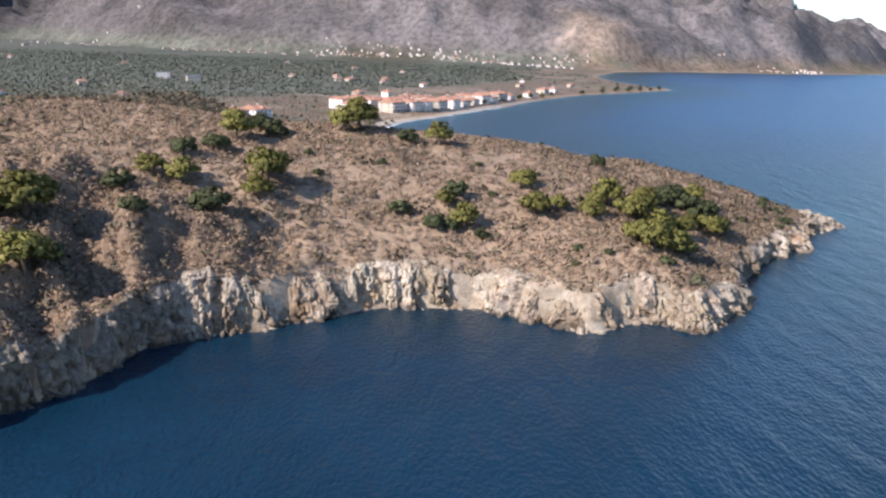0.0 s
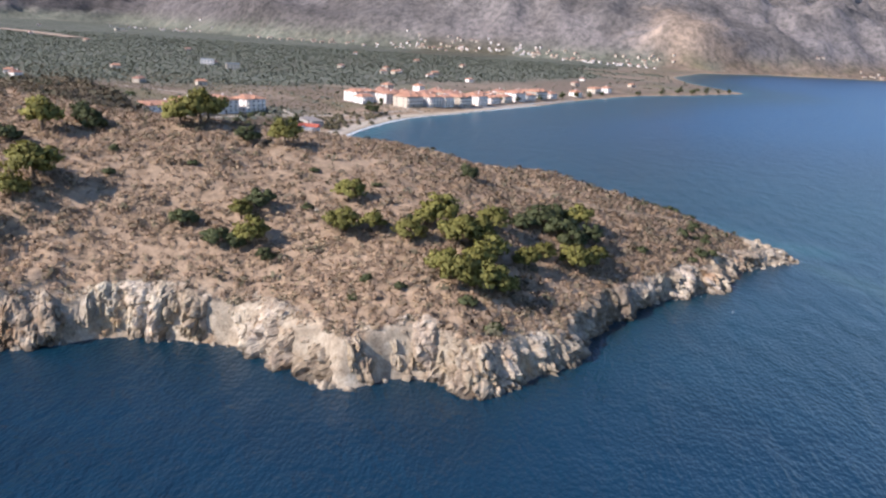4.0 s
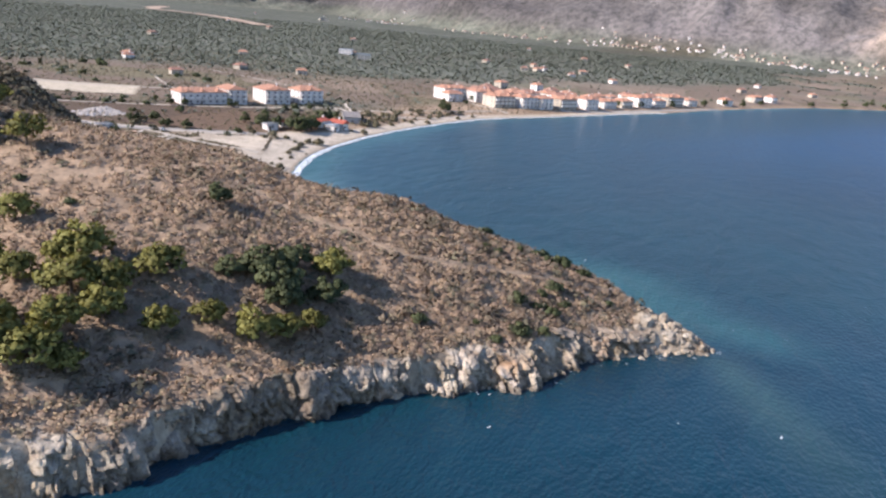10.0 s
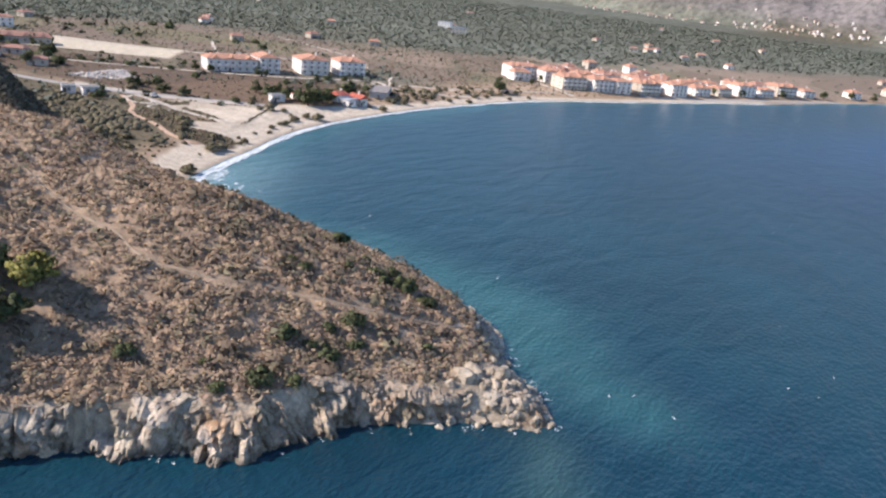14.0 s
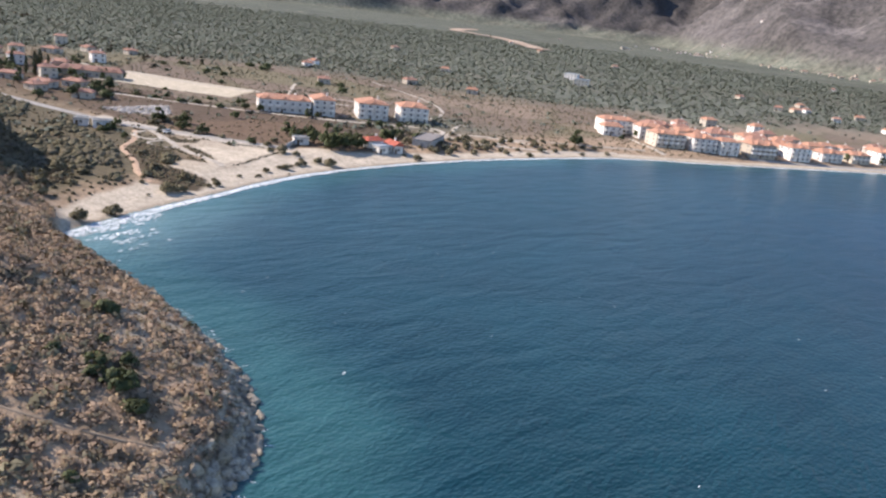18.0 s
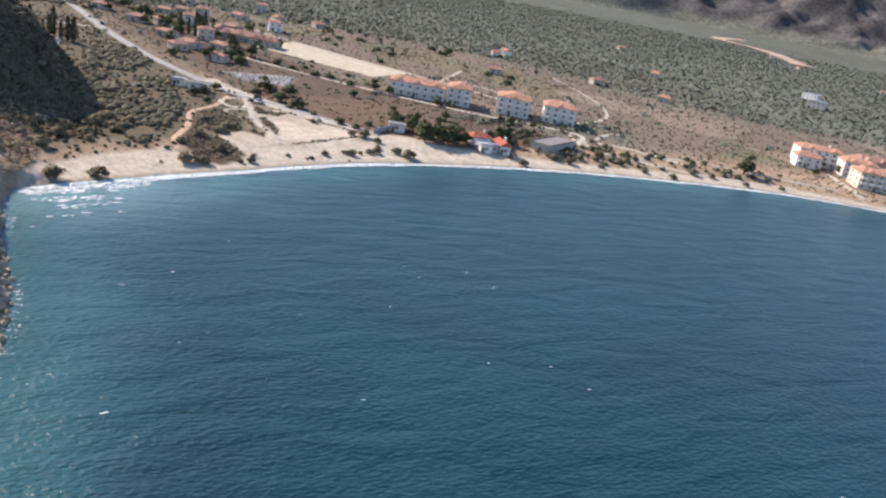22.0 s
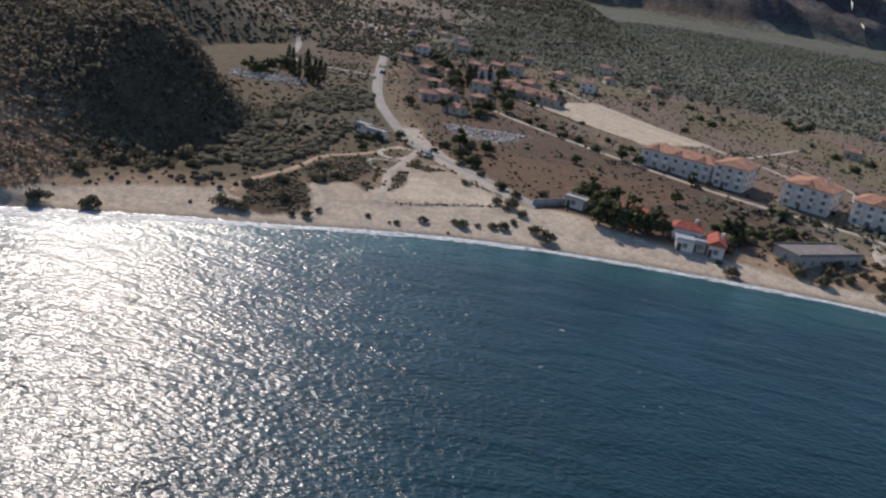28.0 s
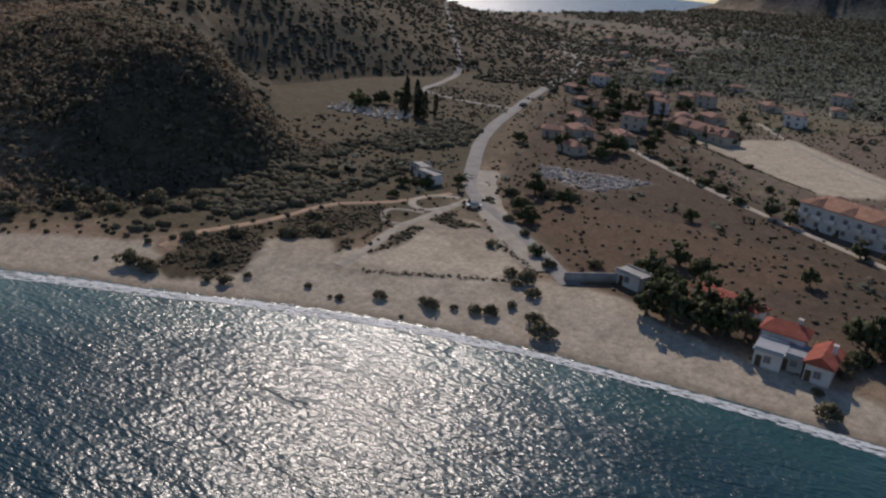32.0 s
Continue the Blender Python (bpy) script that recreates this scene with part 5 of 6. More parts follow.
ribbon("foot_trail", TRAIL, 0.55, trail_m, "narrow trodden foot trail through dry scrub", 0.12, 0.6)
ribbon("excavated_bank", EARTH_CUT, 34, plain("bare_reddish_earth", (0.38, 0.285, 0.205), 0.95, 0.3, 0.02), "long bare reddish earth cut on the plain", 2.0, 0.8)
ribbon("quay", [(-4, 683), (8, 700), (30, 742), (52, 784), (75, 838), (92, 872)], 4.0, plain("quay_concrete", (0.36, 0.34, 0.31), 0.9, 0.2), "grey concrete quay below white houses", 0.3, 0.05)

# ---- buildings ----
wall_m = plain("white_render", (0.77, 0.72, 0.665), 0.85, 0.14, 0.5, bump=0.1)
cream_m = plain("cream_render", (0.52, 0.455, 0.365), 0.85, 0.12, 0.5, bump=0.1)
glass_m = Mat("window_glass", 0.08, 0, 0.6)
glass_m.b.inputs["Base Color"].default_value = (0.17, 0.165, 0.17, 1)
glass_m = glass_m.m
frame_m = plain("grey_window_frame", (0.45, 0.42, 0.38), 0.6, 0.1)
concrete_m = plain("weathered_concrete", (0.40, 0.38, 0.35), 0.9, 0.2, 0.6, bump=0.2)
sheet_m = plain("grey_roof_sheet", (0.36, 0.38, 0.40), 0.55, 0.12, 0.8)
tar_m = plain("weathered_dark_roofing", (0.20, 0.18, 0.165), 0.9, 0.25, 0.6)
wood_m = plain("dark_wood", (0.12, 0.08, 0.05), 0.7, 0.25, 2.0)


def tile_material(name, rgb):
    m = Mat(name, 0.85, 0, 0.2)
    base = m.ramp(m.noise(0.6, 5), (0.3, [c * 0.75 for c in rgb]), (0.7, [c * 1.2 for c in rgb]))
    m.colour(m.mix(base, m.grey(0.7, 1.2, m.noise(7.0, 3)), 0.8, "MULTIPLY"))
    w = m.node("ShaderNodeTexWave", Scale=2.2, Distortion=0.3)
    m.link(m.place, w.inputs["Vector"])
    m.bump(w.outputs["Fac"], 0.7, 0.06)
    return m.m


tile_m = tile_material("terracotta_tiles", (0.46, 0.245, 0.16))
faded_m = tile_material("faded_tiles", (0.36, 0.20, 0.145))
red_m = tile_material("red_tiles", (0.42, 0.12, 0.08))
WINDOW_FRAME = boxes((-0.62, -0.05, 0, -0.54, 0.06, 1.35), (0.54, -0.05, 0, 0.62, 0.06, 1.35), (-0.54, -0.05, 1.27, 0.54, 0.06, 1.35), (-0.54, -0.05, 0, 0.54, 0.06, 0.08), (-0.03, -0.05, 0.08, 0.03, 0.05, 1.27))
mesh_frame = bpy.data.meshes.new("window_frame")
WINDOW_FRAME.to_mesh(mesh_frame)
mesh_frame.materials.append(frame_m)
bm = boxes((-0.54, -0.02, 0.08, 0.54, 0.02, 1.27))
mesh_pane = bpy.data.meshes.new("pane")
bm.to_mesh(mesh_pane)
mesh_pane.materials.append(glass_m)


def balcony_mesh(w):
    b = boxes((-w / 2, -1.3, -0.16, w / 2, 0, 0), (-w / 2, -1.3, 0, w / 2, -1.18, 0.95), (-w / 2, -1.18, 0, -w / 2 + 0.12, 0, 0.95), (w / 2 - 0.12, -1.18, 0, w / 2, 0, 0.95))
    me = bpy.data.meshes.new("balcony")
    b.to_mesh(me)
    b.free()
    me.materials.append(wall_m)
    return me


mesh_balcony = balcony_mesh(2.6)


def hip_roof(w, d, z, rise, over=0.5, ridge=0.5, thick=0.22):
    """A hipped roof with eaves; ridge 1 makes it a gable."""
    b = bmesh.new()
    x0, x1, y0, y1 = -over, w + over, -over, d + over
    inset = (1 - ridge) * (d / 2 + over) if w >= d else (1 - ridge) * (w / 2)
    if w >= d:
        ra, rb = (x0 + inset, d / 2), (x1 - inset, d / 2)
    else:
        ra, rb = (w / 2, y0 + inset), (w / 2, y1 - inset)
    lo = [b.verts.new((x, y, z)) for x, y in ((x0, y0), (x1, y0), (x1, y1), (x0, y1))]
    hi = [b.verts.new((x, y, z + thick)) for x, y in ((x0, y0), (x1, y0), (x1, y1), (x0, y1))]
    a, c = b.verts.new((*ra, z + rise)), b.verts.new((*rb, z + rise))
    b.faces.new(lo[::-1])
    for k in range(4):
        b.faces.new((lo[k], lo[(k + 1) % 4], hi[(k + 1) % 4], hi[k]))
    if w >= d:
        b.faces.new((hi[0], hi[1], c, a)), b.faces.new((hi[1], hi[2], c)), b.faces.new((hi[2], hi[3], a, c)), b.faces.new((hi[3], hi[0], a))
    else:
        b.faces.new((hi[0], hi[1], a)), b.faces.new((hi[1], hi[2], c, a)), b.faces.new((hi[2], hi[3], c)), b.faces.new((hi[3], hi[0], a, c))
    return b


def cross_gable(x, d, z, rise, half=2.1):
    """A small hipped cross roof that runs to both eaves."""
    b = bmesh.new()
    lo = [b.verts.new(p) for p in ((x - half, -0.62, z), (x + half, -0.62, z), (x + half, d + 0.62, z), (x - half, d + 0.62, z))]
    hi = [b.verts.new(p) for p in ((x - half, -0.62, z + 0.24), (x + half, -0.62, z + 0.24), (x + half, d + 0.62, z + 0.24), (x - half, d + 0.62, z + 0.24))]
    a, c = b.verts.new((x, 0.9, z + rise)), b.verts.new((x, d - 0.9, z + rise))
    b.faces.new(lo[::-1])
    for k in range(4):
        b.faces.new((lo[k], lo[(k + 1) % 4], hi[(k + 1) % 4], hi[k]))
    b.faces.new((hi[0], hi[1], a)), b.faces.new((hi[1], hi[2], c, a)), b.faces.new((hi[2], hi[3], c)), b.faces.new((hi[3], hi[0], a, c))
    return b


def window(parent, m):
    w = part("window", mesh_frame, None, parent, place=m)
    part("pane", mesh_pane, None, w)
    return w


def building(name, x, y, angle, w, d, storeys, tags, roof=None, walls=None, rise=2.4, ridge=0.45, balconies=True, sides=True, level=2.9):
    """A rendered house: x, y is the corner where its front begins; the front runs along the angle."""
    root = new(name)
    a = radians(angle)
    mids = [(x + math.cos(a) * w * i - math.sin(a) * d * j, y + math.sin(a) * w * i + math.cos(a) * d * j) for i in (0, 1) for j in (0, 1)]
    z = min(ground_at(*p) for p in mids)
    root.matrix_basis = pose(x, y, z, 0, 0, angle)
    top = storeys * level + 0.4
    walls, roof = walls or wall_m, roof or tile_m
    part("wall", boxes((0, 0, -1.0, w, d, top)), walls, root)
    if roof in (concrete_m, sheet_m, tar_m):
        part("roof", boxes((-0.3, -0.3, top + 0.004, w + 0.3, d + 0.3, top + 0.2), (-0.1, -0.1, top + 0.2, w + 0.1, 0.1, top + 0.6), (-0.1, d - 0.1, top + 0.2, w + 0.1, d + 0.1, top + 0.6)), roof, root)
    else:
        part("roof", hip_roof(w, d, top + 0.004, rise, ridge=ridge), roof, root)
        part("chimney", boxes((w * 0.7, d * 0.55, top + rise * 0.5, w * 0.7 + 0.7, d * 0.55 + 0.7, top + rise + 0.7), (w * 0.7 - 0.1, d * 0.55 - 0.1, top + rise + 0.7, w * 0.7 + 0.8, d * 0.55 + 0.8, top + rise + 0.82)), walls, root)
        if w >= 14:
            for i in range(int(w / 8)):
                part("gable", cross_gable((i + 0.5) * w / int(w / 8), d, top + 0.01, rise * 0.82), roof, root)
    n = max(1, int(w / 3.4))
    for k in range(storeys):
        for i in range(n):
            cx = (i + 0.5) * w / n
            window(root, pose(cx, -0.045, 1.0 + k * level, 0, 0, 0))
            if balconies and k:
                part("balcony", mesh_balcony, None, root, place=pose(cx, -0.004, 0.35 + k * level))
        if sides:
            for i in range(max(1, int(d / 5))):
                cy = (i + 0.5) * d / max(1, int(d / 5))
                window(root, pose(-0.045, cy, 1.0 + k * level, 0, 0, -90))
                window(root, pose(w + 0.045, cy, 1.0 + k * level, 0, 0, 90))
    part("door", boxes((w * 0.5 - 1.9, -0.06, 0, w * 0.5 - 0.9, -0.004, 2.1)), wood_m, root)
    return tagged(root, *tags)


block = ("white three-storey apartment block with terracotta hip roof", "apartment block", "apartment blocks on the plain")
building("apartment_block", -151.5, 453, 63, 26, 13, 2, ("white two-storey apartment block with terracotta hip roof", block[1], block[2]), level=3.0, rise=2.2)
building("apartment_block", -138.8, 476.8, 63, 11, 16, 3, block, rise=2.2, level=2.5)
building("apartment_block", -129.5, 498.5, 60, 15.5, 17, 3, block, rise=2.5, level=2.5)
building("apartment_block", -119, 518, 60, 15, 15, 3, block, rise=2.4, level=2.5)

FRONT_ROW = [(-80, 646, 22, 14, 3), (-73, 637, 12, 9, 2), (-40, 641, 18, 14, 3), (-25, 656, 15, 14, 3), (-15, 669, 12, 12, 3), (-5, 686, 17, 13, 3), (8, 711, 14, 12, 3), (17, 735, 15, 12, 2), (27, 756, 14, 12, 2), (36, 776, 16, 12, 3), (46, 798, 14, 12, 2), (54, 821, 20, 12, 3), (68, 849, 12, 10, 2), (96, 906, 10, 10, 2), (118, 973, 16, 10, 2), (134, 1000, 10, 9, 2)]
BACK_ROW = [(-58, 652, 16, 13, 3), (-52, 676, 13, 11, 2), (-12, 700, 13, 11, 3), (-2, 716, 12, 10, 2), (-16, 745, 12, 10, 2), (-62, 700, 11, 10, 2), (4, 766, 11, 9, 2), (-24, 780, 10, 9, 1), (20, 812, 11, 9, 2), (44, 846, 11, 9, 2), (-60, 745, 9, 8, 1), (-62, 668, 16, 12, 3), (-48, 690, 14, 12, 2), (-43, 669, 14, 12, 3), (-33, 689, 14, 12, 3), (-22, 710, 12, 11, 3), (-38, 714, 12, 12, 2), (-30, 737, 12, 10, 2), (-10, 728, 14, 11, 2), (2, 750, 12, 10, 2), (-76, 725, 8, 8, 2), (-80, 772, 9, 8, 2), (-54, 793, 8, 8, 2), (-33, 762, 10, 8, 2), (14, 774, 10, 10, 2), (26, 798, 12, 10, 2), (36, 826, 12, 10, 2)]
for i, (x, y, w, d, n) in enumerate(FRONT_ROW):
    building("seaside_house", x, y, 60 + (i * 37) % 9 - 4, w, d, n, ("white seaside house with terracotta roof above the quay", "house", "white houses of the seaside village"), rise=2.0 + 0.4 * (i % 2), level=2.45, walls=(wall_m, wall_m, cream_m)[i % 3])
for i, (x, y, w, d, n) in enumerate(BACK_ROW):
    building("village_house", x, y, 60 + (i * 53) % 13 - 6, w, d, n, ("white village house with terracotta roof, behind the quay", "house", "white houses of the seaside village"), rise=1.8 + 0.3 * (i % 3), level=2.45, walls=(wall_m, cream_m)[i % 2], balconies=False, roof=(tile_m, tile_m, faded_m)[i % 3])

WEST_HOUSES = [(-445, 313), (-327, 339), (-262, 352), (-229, 362), (-190, 366), (-231, 383), (-326, 384), (-280, 404), (-262, 398), (-276, 382), (-296, 336), (-206, 369), (-262, 367), (-382, 357), (-660, 244), (-641, 163), (-604, 322), (-301, 436), (-176, 377), (-209, 385), (-352, 453), (-317, 395), (-312, 372), (-340, 420), (-390, 400), (-420, 350), (-480, 330), (-520, 300), (-350, 480), (-400, 450)]
for i, (x, y) in enumerate(WEST_HOUSES):
    building("plain_house", x - 4, y - 3, (i * 67) % 90 + 20, 7 + (i * 5) % 4, 6 + i % 3, 1 + (i % 4 == 1), ("small %s house with faded terracotta roof on the plain" % ("white" if i % 8 == 1 else "cream"), "house", "houses of the inland village"), walls=wall_m if i % 8 == 1 else cream_m, roof=faded_m, balconies=False, rise=1.5, level=2.5)
building("long_house", -250, 393, 58, 32, 9, 1, ("long low building with faded terracotta roof", "building", "houses of the inland village"), walls=cream_m, roof=faded_m, balconies=False, level=3.0)

FARMS = [(-316, 922), (-306, 930), (-266, 872), (-324, 606), (-331, 759), (-188, 1056), (-20, 982), (-127, 1001), (-112, 1012), (-70, 998), (-136, 1083), (104, 1094), (-345, 624), (-240, 559), (-74, 1063), (-110, 1035), (-209, 668), (-245, 642), (-900, 1500), (-1120, 2250), (-1140, 2262), (-1400, 2300), (-700, 1350), (-480, 1250), (-302, 1604), (-60, 1300), (-150, 1400), (120, 1200), (180, 1150), (-560, 900)]
for i, (x, y) in enumerate(FARMS):
    big = i in (0, 2, 19, 20)
    building("farmhouse", x - 5, y - 3, 15 + (i * 41) % 70, 14 if big else 7 + i % 3, 8 if big else 6.5, 2 if big else 1, ("%s farm building among dark olive groves" % ("white" if i % 3 == 0 else "cream"), "farmhouse", "farm buildings on the plain"), roof=sheet_m if big else (tile_m, faded_m)[i % 2], walls=wall_m if i % 3 == 0 else cream_m, balconies=False, sides=False, rise=1.8)

# the beach house: four joined volumes
bh = ("low beach house with red tile and grey sheet roofs", "house")
building("beach_house", -59.5, 454.6, 86, 4.6, 5.6, 1, ("low white beach annexe with grey sheet roof", "house"), roof=sheet_m, balconies=False, level=2.6)
building("beach_house", -59.2, 462.8, 82, 4.2, 8.4, 1, ("beach house with red gable roof and white walls", "house"), roof=red_m, ridge=1.0, balconies=False, rise=1.8)
building("beach_house", -66.6, 454.6, 84, 7.4, 5.6, 1, ("beach house with faded red roof behind the annexe", "house"), roof=red_m, balconies=False, rise=1.7)
building("storage_shed", -60.6, 459.5, 84, 3.0, 5.6, 1, ("narrow dark shed with grey roof beside the beach house", "shed"), roof=sheet_m, walls=concrete_m, balconies=False, sides=False, level=2.3)
building("storage_shed", -80.5, 440, 64, 14, 4, 1, ("long low shed with red tile roof behind trees", "shed"), roof=red_m, balconies=False, sides=False, level=2.2, rise=1.0)
building("flat_roof_building", -62, 487, 122, 24, 9, 1, ("long dark flat-roofed building behind beach bushes", "building"), roof=tar_m, walls=concrete_m, balconies=False, level=3.2)
building("white_hut", -78, 424.5, 68, 6, 4, 1, ("small white hut with flat roof beside dark trees", "hut"), roof=concrete_m, balconies=False, sides=False, level=2.4)
building("white_shed", -113, 357, 70, 7, 4, 1, ("low white shed with flat roof among bushes", "shed"), roof=concrete_m, balconies=False, sides=False, level=2.3)
building("white_shed", -119, 352, 62, 5, 4, 1, ("low white shed with flat roof among bushes", "shed"), roof=concrete_m, balconies=False, sides=False, level=2.2)
low_wall = part("garden_wall", grid_mesh("garden_wall", np.array([[-71, -75, -79.0], [-71, -75, -79.0]]), np.array([[416, 421, 427.0], [416, 421, 427.0]]), np.array([[2.0, 2.2, 2.4], [4.6, 4.7, 4.9]])), concrete_m)
sol = low_wall.modifiers.new("thick", "SOLIDIFY")
sol.thickness = 0.3
tagged(low_wall, "low pale concrete wall at the beach's edge", "wall", kind="structure")


# ---- far town at the mountain's foot ----
def town_house(k):
    root = new("town_house")
    w, d, h = 5.5 + 1.6 * (k % 3), 5 + (k % 2), 2.8 + 1.4 * (k % 2)
    part("wall", boxes((-w / 2, -d / 2, -4, w / 2, d / 2, h)), cream_m if k % 3 else wall_m, root)
    b = hip_roof(w, d, h + 0.004, 1.2, 0.4, 0.6)
    bmesh.ops.translate(b, verts=b.verts, vec=(-w / 2, -d / 2, 0))
    part("roof", b, faded_m, root)
    return tagged(root, "far pale house with tiled roof below the mountain", "house", "houses of the far town")


rng_town = np.random.default_rng(17)
protos = [town_house(k) for k in range(4)]
centres = [(-380, 2470, 60), (-300, 2462, 55), (-220, 2455, 50), (-120, 2440, 45), (-20, 2425, 40), (60, 2400, 50), (130, 2370, 45), (215, 2300, 60), (260, 2230, 60), (340, 2360, 40), (-560, 2500, 80), (-1360, 2950, 80), (-1180, 2790, 60), (-700, 2540, 70), (1000, 2590, 60), (1150, 2620, 50)]
for i in range(230):
    cx, cy, r = centres[i % len(centres)]
    x, y = cx + rng_town.normal(0, r), cy + rng_town.normal(0, r * 0.3) - 30
    if coast(np.array([x]), np.array([y]))[0] < 12:
        y += 60
    m = pose(x, y, ground_at(x, y), 0, 0, rng_town.uniform(0, 90))
    if i < 4:
        protos[i].matrix_basis = m
    else:
        copy_thing(protos[i % 4], m)


# ---- small things ----
def stone_mesh(seed, flat=0.75):
    b = bmesh.new()
    bmesh.ops.create_icosphere(b, subdivisions=2, radius=1)
    for v in b.verts:
        n = noise.noise(v.co * 1.1 + Vector((seed * 3.1, 0, 0))) * 0.45 + noise.noise(v.co * 2.7 + Vector((0, seed, 0))) * 0.2
        v.co *= 1 + n
        v.co.z *= flat
    me = bpy.data.meshes.new("boulder")
    b.to_mesh(me)
    b.free()
    at = me.attributes.new("tint", "FLOAT_COLOR", "POINT")
    shade = 0.78 + 0.09 * (seed % 4)
    for p in at.data:
        p.color = (shade, shade * 0.98, shade * 0.94, 1)
    me.materials.append(rock_m.m)
    return me


stones = [stone_mesh(k) for k in range(5)]
rng_rock = np.random.default_rng(19)
line, arc = resample(HEADLAND, 1.0)
tang = np.gradient(line, axis=0)
tang /= np.hypot(*tang.T)[:, None]
for i in range(300):
    f = rng_rock.uniform(0.62, 0.96) if i % 5 else rng_rock.uniform(0.1, 0.62)
    k = int(f * (len(line) - 1))
    off = rng_rock.uniform(-0.8, 5.2) if i % 5 else rng_rock.uniform(-0.6, 0.4)
    x, y = line[k, 0] - tang[k, 1] * off, line[k, 1] + tang[k, 0] * off
    r = rng_rock.uniform(0.3, 0.95) * (1.6 if i % 7 == 0 else 1.0)
    if i % 6 == 0:
        x, y, r = min(131.0, rng_rock.normal(126, 4.2)), rng_rock.normal(266.5, 2.8), r * 1.15
    part("boulder", stones[i % 5], None, cliff, place=Matrix.LocRotScale((x, y, max(-0.1, ground_at(x, y)) - 0.1 * r), Euler(rng_rock.uniform(0, 6, 3)), (r, r * rng_rock.uniform(0.7, 1.3), r)))


def loose_stones(name, x, y, size, material, label, category):
    me = stones[0]
    v0 = np.array([v.co for v in me.vertices])
    f0 = np.array([p.vertices for p in me.polygons])
    out_v, out_f = [], []
    rng = np.random.default_rng(23)
    z = heights(x, y)
    for i in range(len(x)):
        a = rng.uniform(0, math.tau)
        rot = np.array([[math.cos(a), -math.sin(a), 0], [math.sin(a), math.cos(a), 0], [0, 0, 1]])
        out_v.append((v0 * size[i] * rng.uniform(0.6, 1.3, 3)) @ rot.T + (x[i], y[i], z[i] + size[i] * 0.15))
        out_f.append(f0 + i * len(v0))
    return tagged(part(name, raw_mesh(name, np.vstack(out_v), np.vstack(out_f), np.full((len(v0) * len(x), 3), 0.85), "tint"), material), label, category, kind="stuff")


n = 80
ox, oy = rng_rock.uniform(-70, 118, n * 6), rng_rock.uniform(120, 290, n * 6)
keep = (coast(ox, oy) > 4) & (heights(ox, oy) > 3.5) & (fbm(ox, oy, 20.0, 3, 93) > 0.18)
loose_stones("outcrop_stones", ox[keep][:n], oy[keep][:n], rng_rock.uniform(0.2, 0.55, n)[:keep.sum()], rock_m.m, "grey limestone outcrops among dry scrub", "stones")
bx, by = rng_rock.uniform(20, 133, 5200), rng_rock.uniform(262, 306, 5200)
inland = coast(bx, by)
keep = (inland > -0.2) & (inland < 4.2 + 2.0 * fbm(bx, by, 9.0, 3, 94)) & (by > 270 - 0.35 * (bx - 100))
loose_stones("shore_rocks", bx[keep][:850], by[keep][:850], (rng_rock.uniform(0.25, 1.0, 850) ** 1.5)[:keep.sum()] + 0.12, rock_m.m, "jumbled pale rocks along the low shore", "rocks")
white_stone_m = plain("white_stone", (0.60, 0.58, 0.54), 0.9, 0.2, 1.0)
rubble_m = plain("broken_pale_stone", (0.44, 0.40, 0.355), 0.95, 0.35, 0.6)
rx, ry = rng_rock.uniform(-170, -138, 900), rng_rock.uniform(374, 414, 900)
keep = area(rx, ry, RUBBLE, 1.0, 2) > 0.5
loose_stones("rubble_heap", rx[keep][:320], ry[keep][:320], rng_rock.uniform(0.3, 0.8, 320)[:keep[:].sum()], rubble_m, "heaps of white stone rubble on bare ground", "rubble")


def grave():
    root = new("gravestone")
    part("slab", boxes((-0.5, -1.0, -0.3, 0.5, 1.0, 0.45)), white_stone_m, root)
    part("headstone", boxes((-0.45, 0.8, 0.454, 0.45, 0.98, 1.35), (-0.08, 0.82, 1.35, 0.08, 0.96, 1.9), (-0.3, 0.82, 1.55, 0.3, 0.96, 1.7)), white_stone_m, root)
    return tagged(root, "white marble grave in a hillside cemetery", "grave", "graves of the cemetery")


first = grave()
for i in range(44):
    f, g = i % 11, i // 11
    x, y = -171.5 - 0.3 * f - 3.2 * g + (i * 7 % 5) * 0.3, 287 + 2.7 * f + (i % 3) * 0.5
    m = pose(x, y, ground_at(x, y) + 0.05, 0, 0, 70 + i % 9)
    if i == 0:
        first.matrix_basis = m
    else:
        copy_thing(first, m)
tyre_m = plain("tyre_rubber", (0.03, 0.03, 0.03), 0.8, 0.1)


def car(rgb, name, x, y, angle, words):
    root = new("parked_car")
    paint = plain(name, rgb, 0.35, 0.05)
    b = boxes((-2.0, -0.85, 0.3, 2.0, 0.85, 0.85))
    bmesh.ops.bevel(b, geom=b.edges[:], offset=0.12, segments=2, affect="EDGES")
    part("body", b, paint, root)
    b = boxes((-1.2, -0.75, 0.85, 1.3, 0.75, 1.45))
    for v in b.verts:
        if v.co.z > 1.4:
            v.co.x *= 0.72
            v.co.y *= 0.85
    part("cabin", b, glass_m, root)
    for px in (-1.25, 1.25):
        for py in (-0.8, 0.8):
            b = bmesh.new()
            bmesh.ops.create_cone(b, cap_ends=True, segments=14, radius1=0.32, radius2=0.32, depth=0.2)
            part("wheel", b, tyre_m, root, place=pose(px, py, 0.32, 90, 0, 0))
    root.matrix_basis = pose(x, y, ground_at(x, y) + 0.16, 0, 0, angle)
    tagged(root, words, "car")


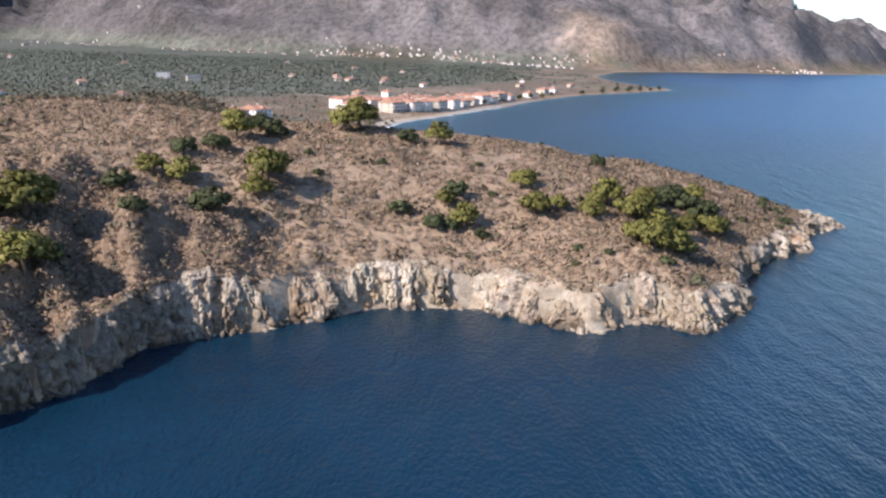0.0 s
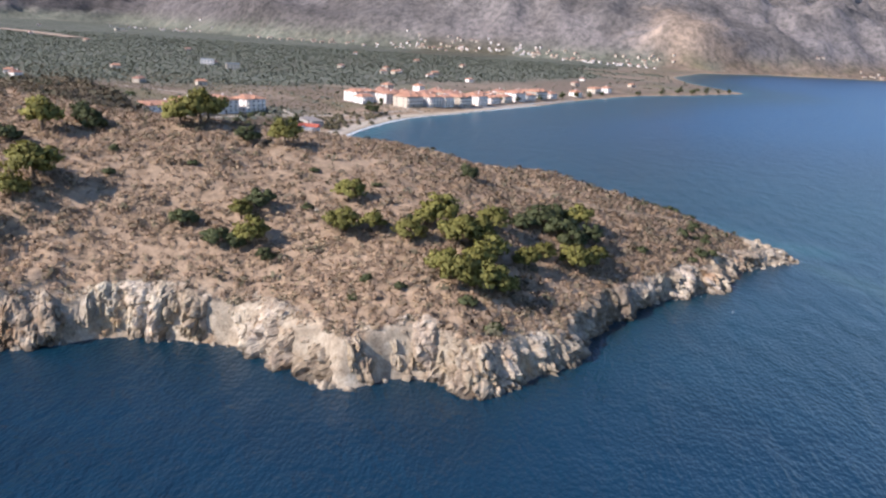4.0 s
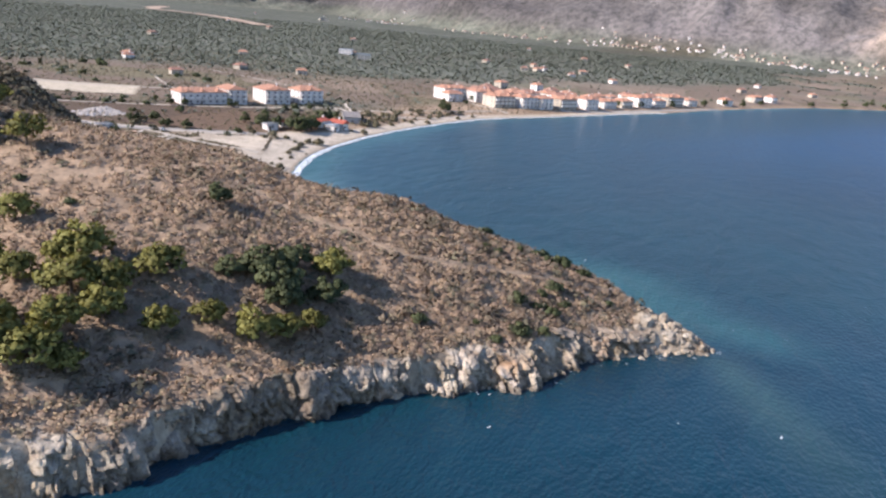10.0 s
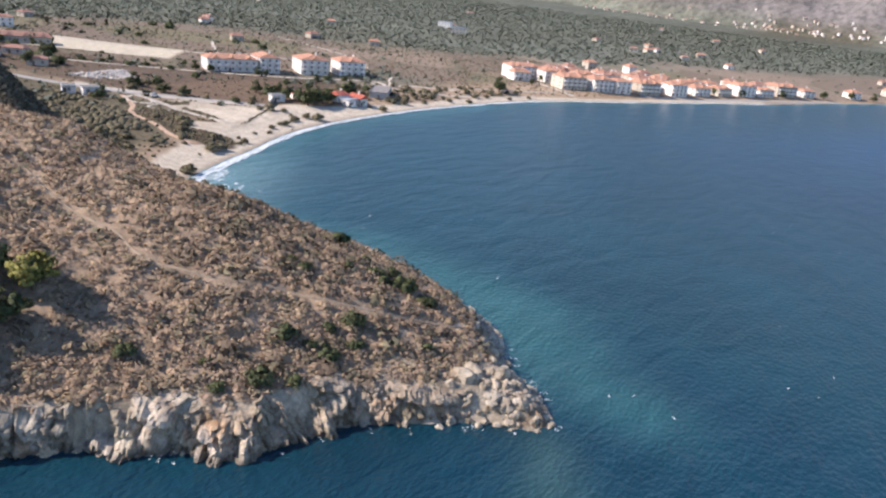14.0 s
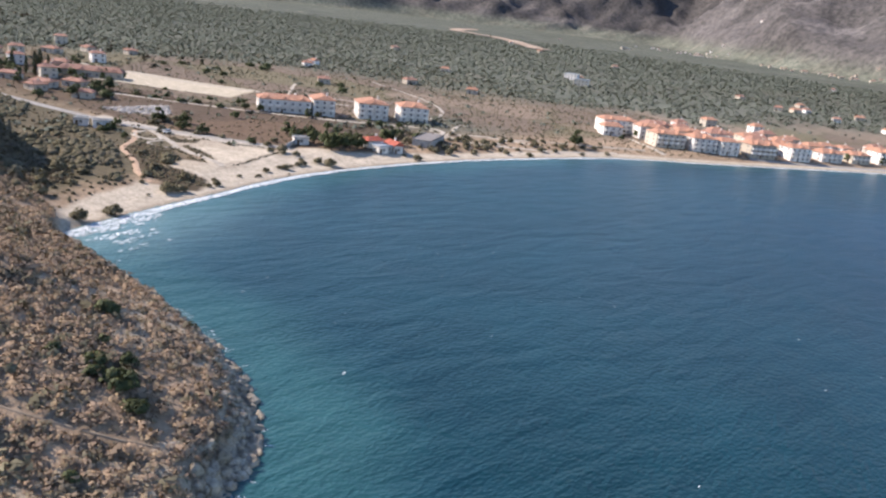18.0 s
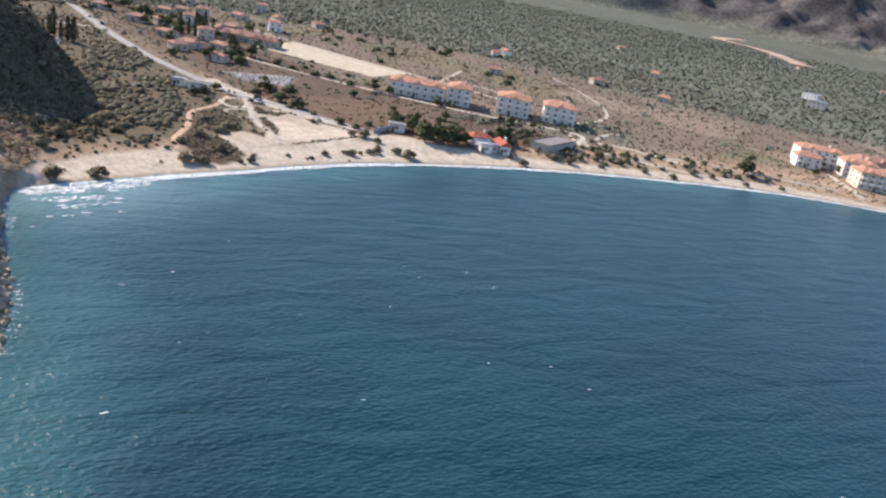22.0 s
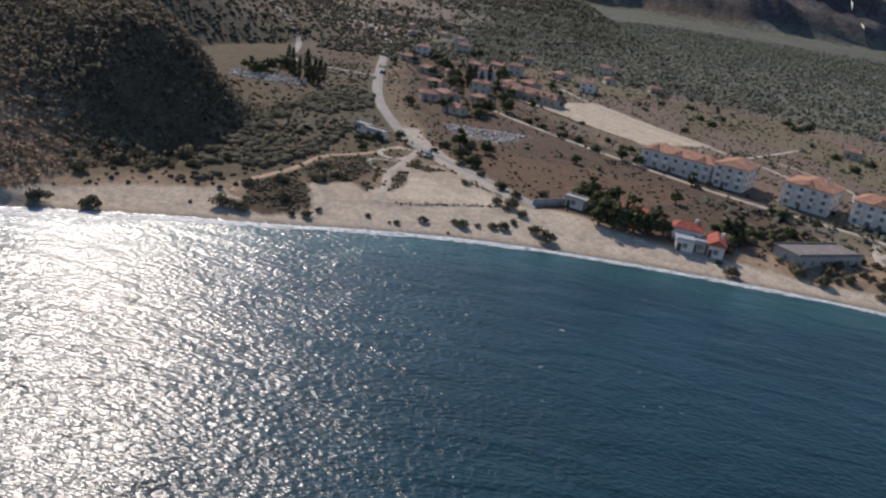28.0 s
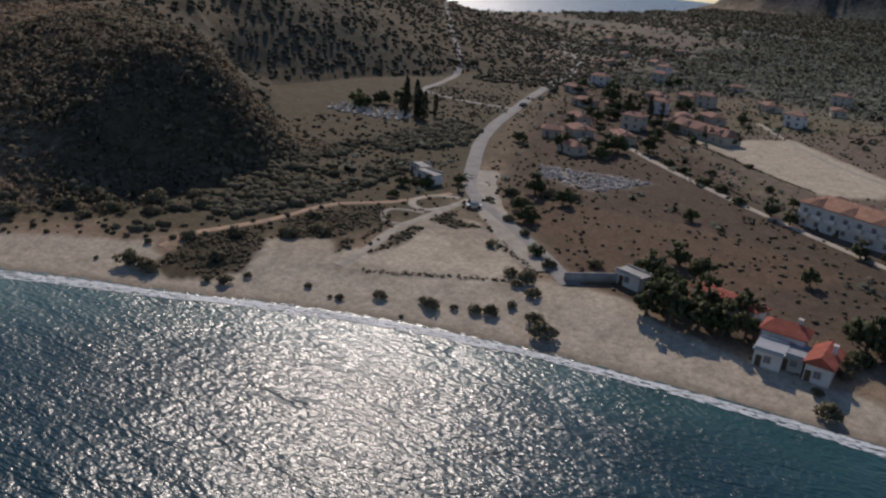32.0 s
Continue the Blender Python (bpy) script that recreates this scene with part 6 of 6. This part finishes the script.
car((0.05, 0.05, 0.06), "dark_car_paint", -243, 335.6, 165, "dark car standing on the pale road")
car((0.6, 0.6, 0.58), "white_car_paint", -101, 381, 130, "white car parked beside the beach road")

# ---- foam ----
foam_m = Mat("sea_foam", 0.6, 0, 0.3)
foam_m.colour(foam_m.ramp(foam_m.noise(2.5, 4), (0.3, (0.52, 0.58, 0.60)), (0.6, (0.80, 0.82, 0.82))))


def foam_discs(name, x, y, a, b, turn, label):
    """Flat ragged flecks: half lengths a and b along and across the turn."""
    rng = np.random.default_rng(29)
    n, k = len(x), 8
    t = np.linspace(0, math.tau, k, endpoint=False)[None]
    r = rng.uniform(0.55, 1.25, (n, k))
    u, v = a[:, None] * r * np.cos(t), b[:, None] * r * np.sin(t)
    X = x[:, None] + u * np.cos(turn)[:, None] - v * np.sin(turn)[:, None]
    Y = y[:, None] + u * np.sin(turn)[:, None] + v * np.cos(turn)[:, None]
    Z = np.broadcast_to((0.05 + 0.004 * (np.arange(n) % 11))[:, None], X.shape)
    V = np.stack([X.ravel(), Y.ravel(), Z.ravel()], 1)
    F = np.arange(n * k).reshape(n, k)
    return tagged(part(name, raw_mesh(name, V, F), foam_m.m), label, "foam", kind="stuff")


rng_foam = np.random.default_rng(31)
shore, arc = resample(chaikin(SHORE_BEACH, 2), 0.5)
dirs = np.gradient(shore, axis=0)
dirs /= np.hypot(*dirs.T)[:, None]
fx, fy, fa, fb, ft = [], [], [], [], []
for rep in range(5):
    off = -0.2 - rng_foam.uniform(0, 1, len(shore)) ** 1.5 * (1.6 + 1.8 * noise2(arc / 14.0, arc * 0, 95))
    off = off * np.where(arc < 30, 1.9, 1)
    fx.append(shore[:, 0] - dirs[:, 1] * off)
    fy.append(shore[:, 1] + dirs[:, 0] * off)
    fa.append(rng_foam.uniform(0.4, 1.5, len(shore)))
    fb.append(rng_foam.uniform(0.08, 0.26, len(shore)))
    ft.append(np.arctan2(dirs[:, 1], dirs[:, 0]) + rng_foam.normal(0, 0.12, len(shore)))
# broken waves in the corner of the bay
n = 230
cx, cy = rng_foam.normal(5, 8, n), rng_foam.normal(315, 7, n)
line_no = np.round((cx * 0.8 + cy * 0.25) / 4.5) * 4.5
cx = cx + (line_no - (cx * 0.8 + cy * 0.25)) * 0.5
ok = (coast(cx, cy) < -1) & (noise2(cx / 5, cy / 5, 97) > 0.45)
fx.append(cx[ok]), fy.append(cy[ok]), fa.append(rng_foam.uniform(0.3, 1.2, ok.sum())), fb.append(rng_foam.uniform(0.08, 0.3, ok.sum())), ft.append(rng_foam.normal(1.9, 0.35, ok.sum()))
foam_discs("surf", *[np.concatenate(v) for v in (fx, fy, fa, fb, ft)], "white surf breaking along the pale beach")
head, arc = resample(HEADLAND, 0.4)
hd = np.gradient(head, axis=0)
hd /= np.hypot(*hd.T)[:, None]
f = arc / arc[-1]
strong = smooth(0.38, 0.5, f) * (0.18 + 0.55 * smooth(0.62, 0.72, f))
pick = (rng_foam.uniform(0, 1, len(head)) < strong * 0.28) & (noise2(arc / 5.0, arc * 0, 96) > 0.42)
pick = np.repeat(pick, 4)
head, hd = np.repeat(head, 4, 0), np.repeat(hd, 4, 0)
off = -rng_foam.uniform(0.4, 2.2, len(head)) - 0.2
m = pick
foam_discs("rock_foam", (head[:, 0] - hd[:, 1] * off)[m], (head[:, 1] + hd[:, 0] * off)[m], rng_foam.uniform(0.08, 0.3, m.sum()), rng_foam.uniform(0.03, 0.1, m.sum()), np.arctan2(hd[:, 1], hd[:, 0])[m] + rng_foam.normal(0, 0.5, m.sum()), "white foam at the foot of rocks")
wx, wy = rng_foam.uniform(-30, 420, 1500), rng_foam.uniform(60, 700, 1500)
ok = (coast(wx, wy) < -6) & (rng_foam.uniform(0, 1, 1500) < np.where(wy > 230, 0.28, 0.1))
foam_discs("whitecaps", wx[ok], wy[ok], rng_foam.uniform(0.12, 0.6, ok.sum()), rng_foam.uniform(0.05, 0.16, ok.sum()), rng_foam.normal(1.6, 0.35, ok.sum()), "small scattered whitecaps on the open water")
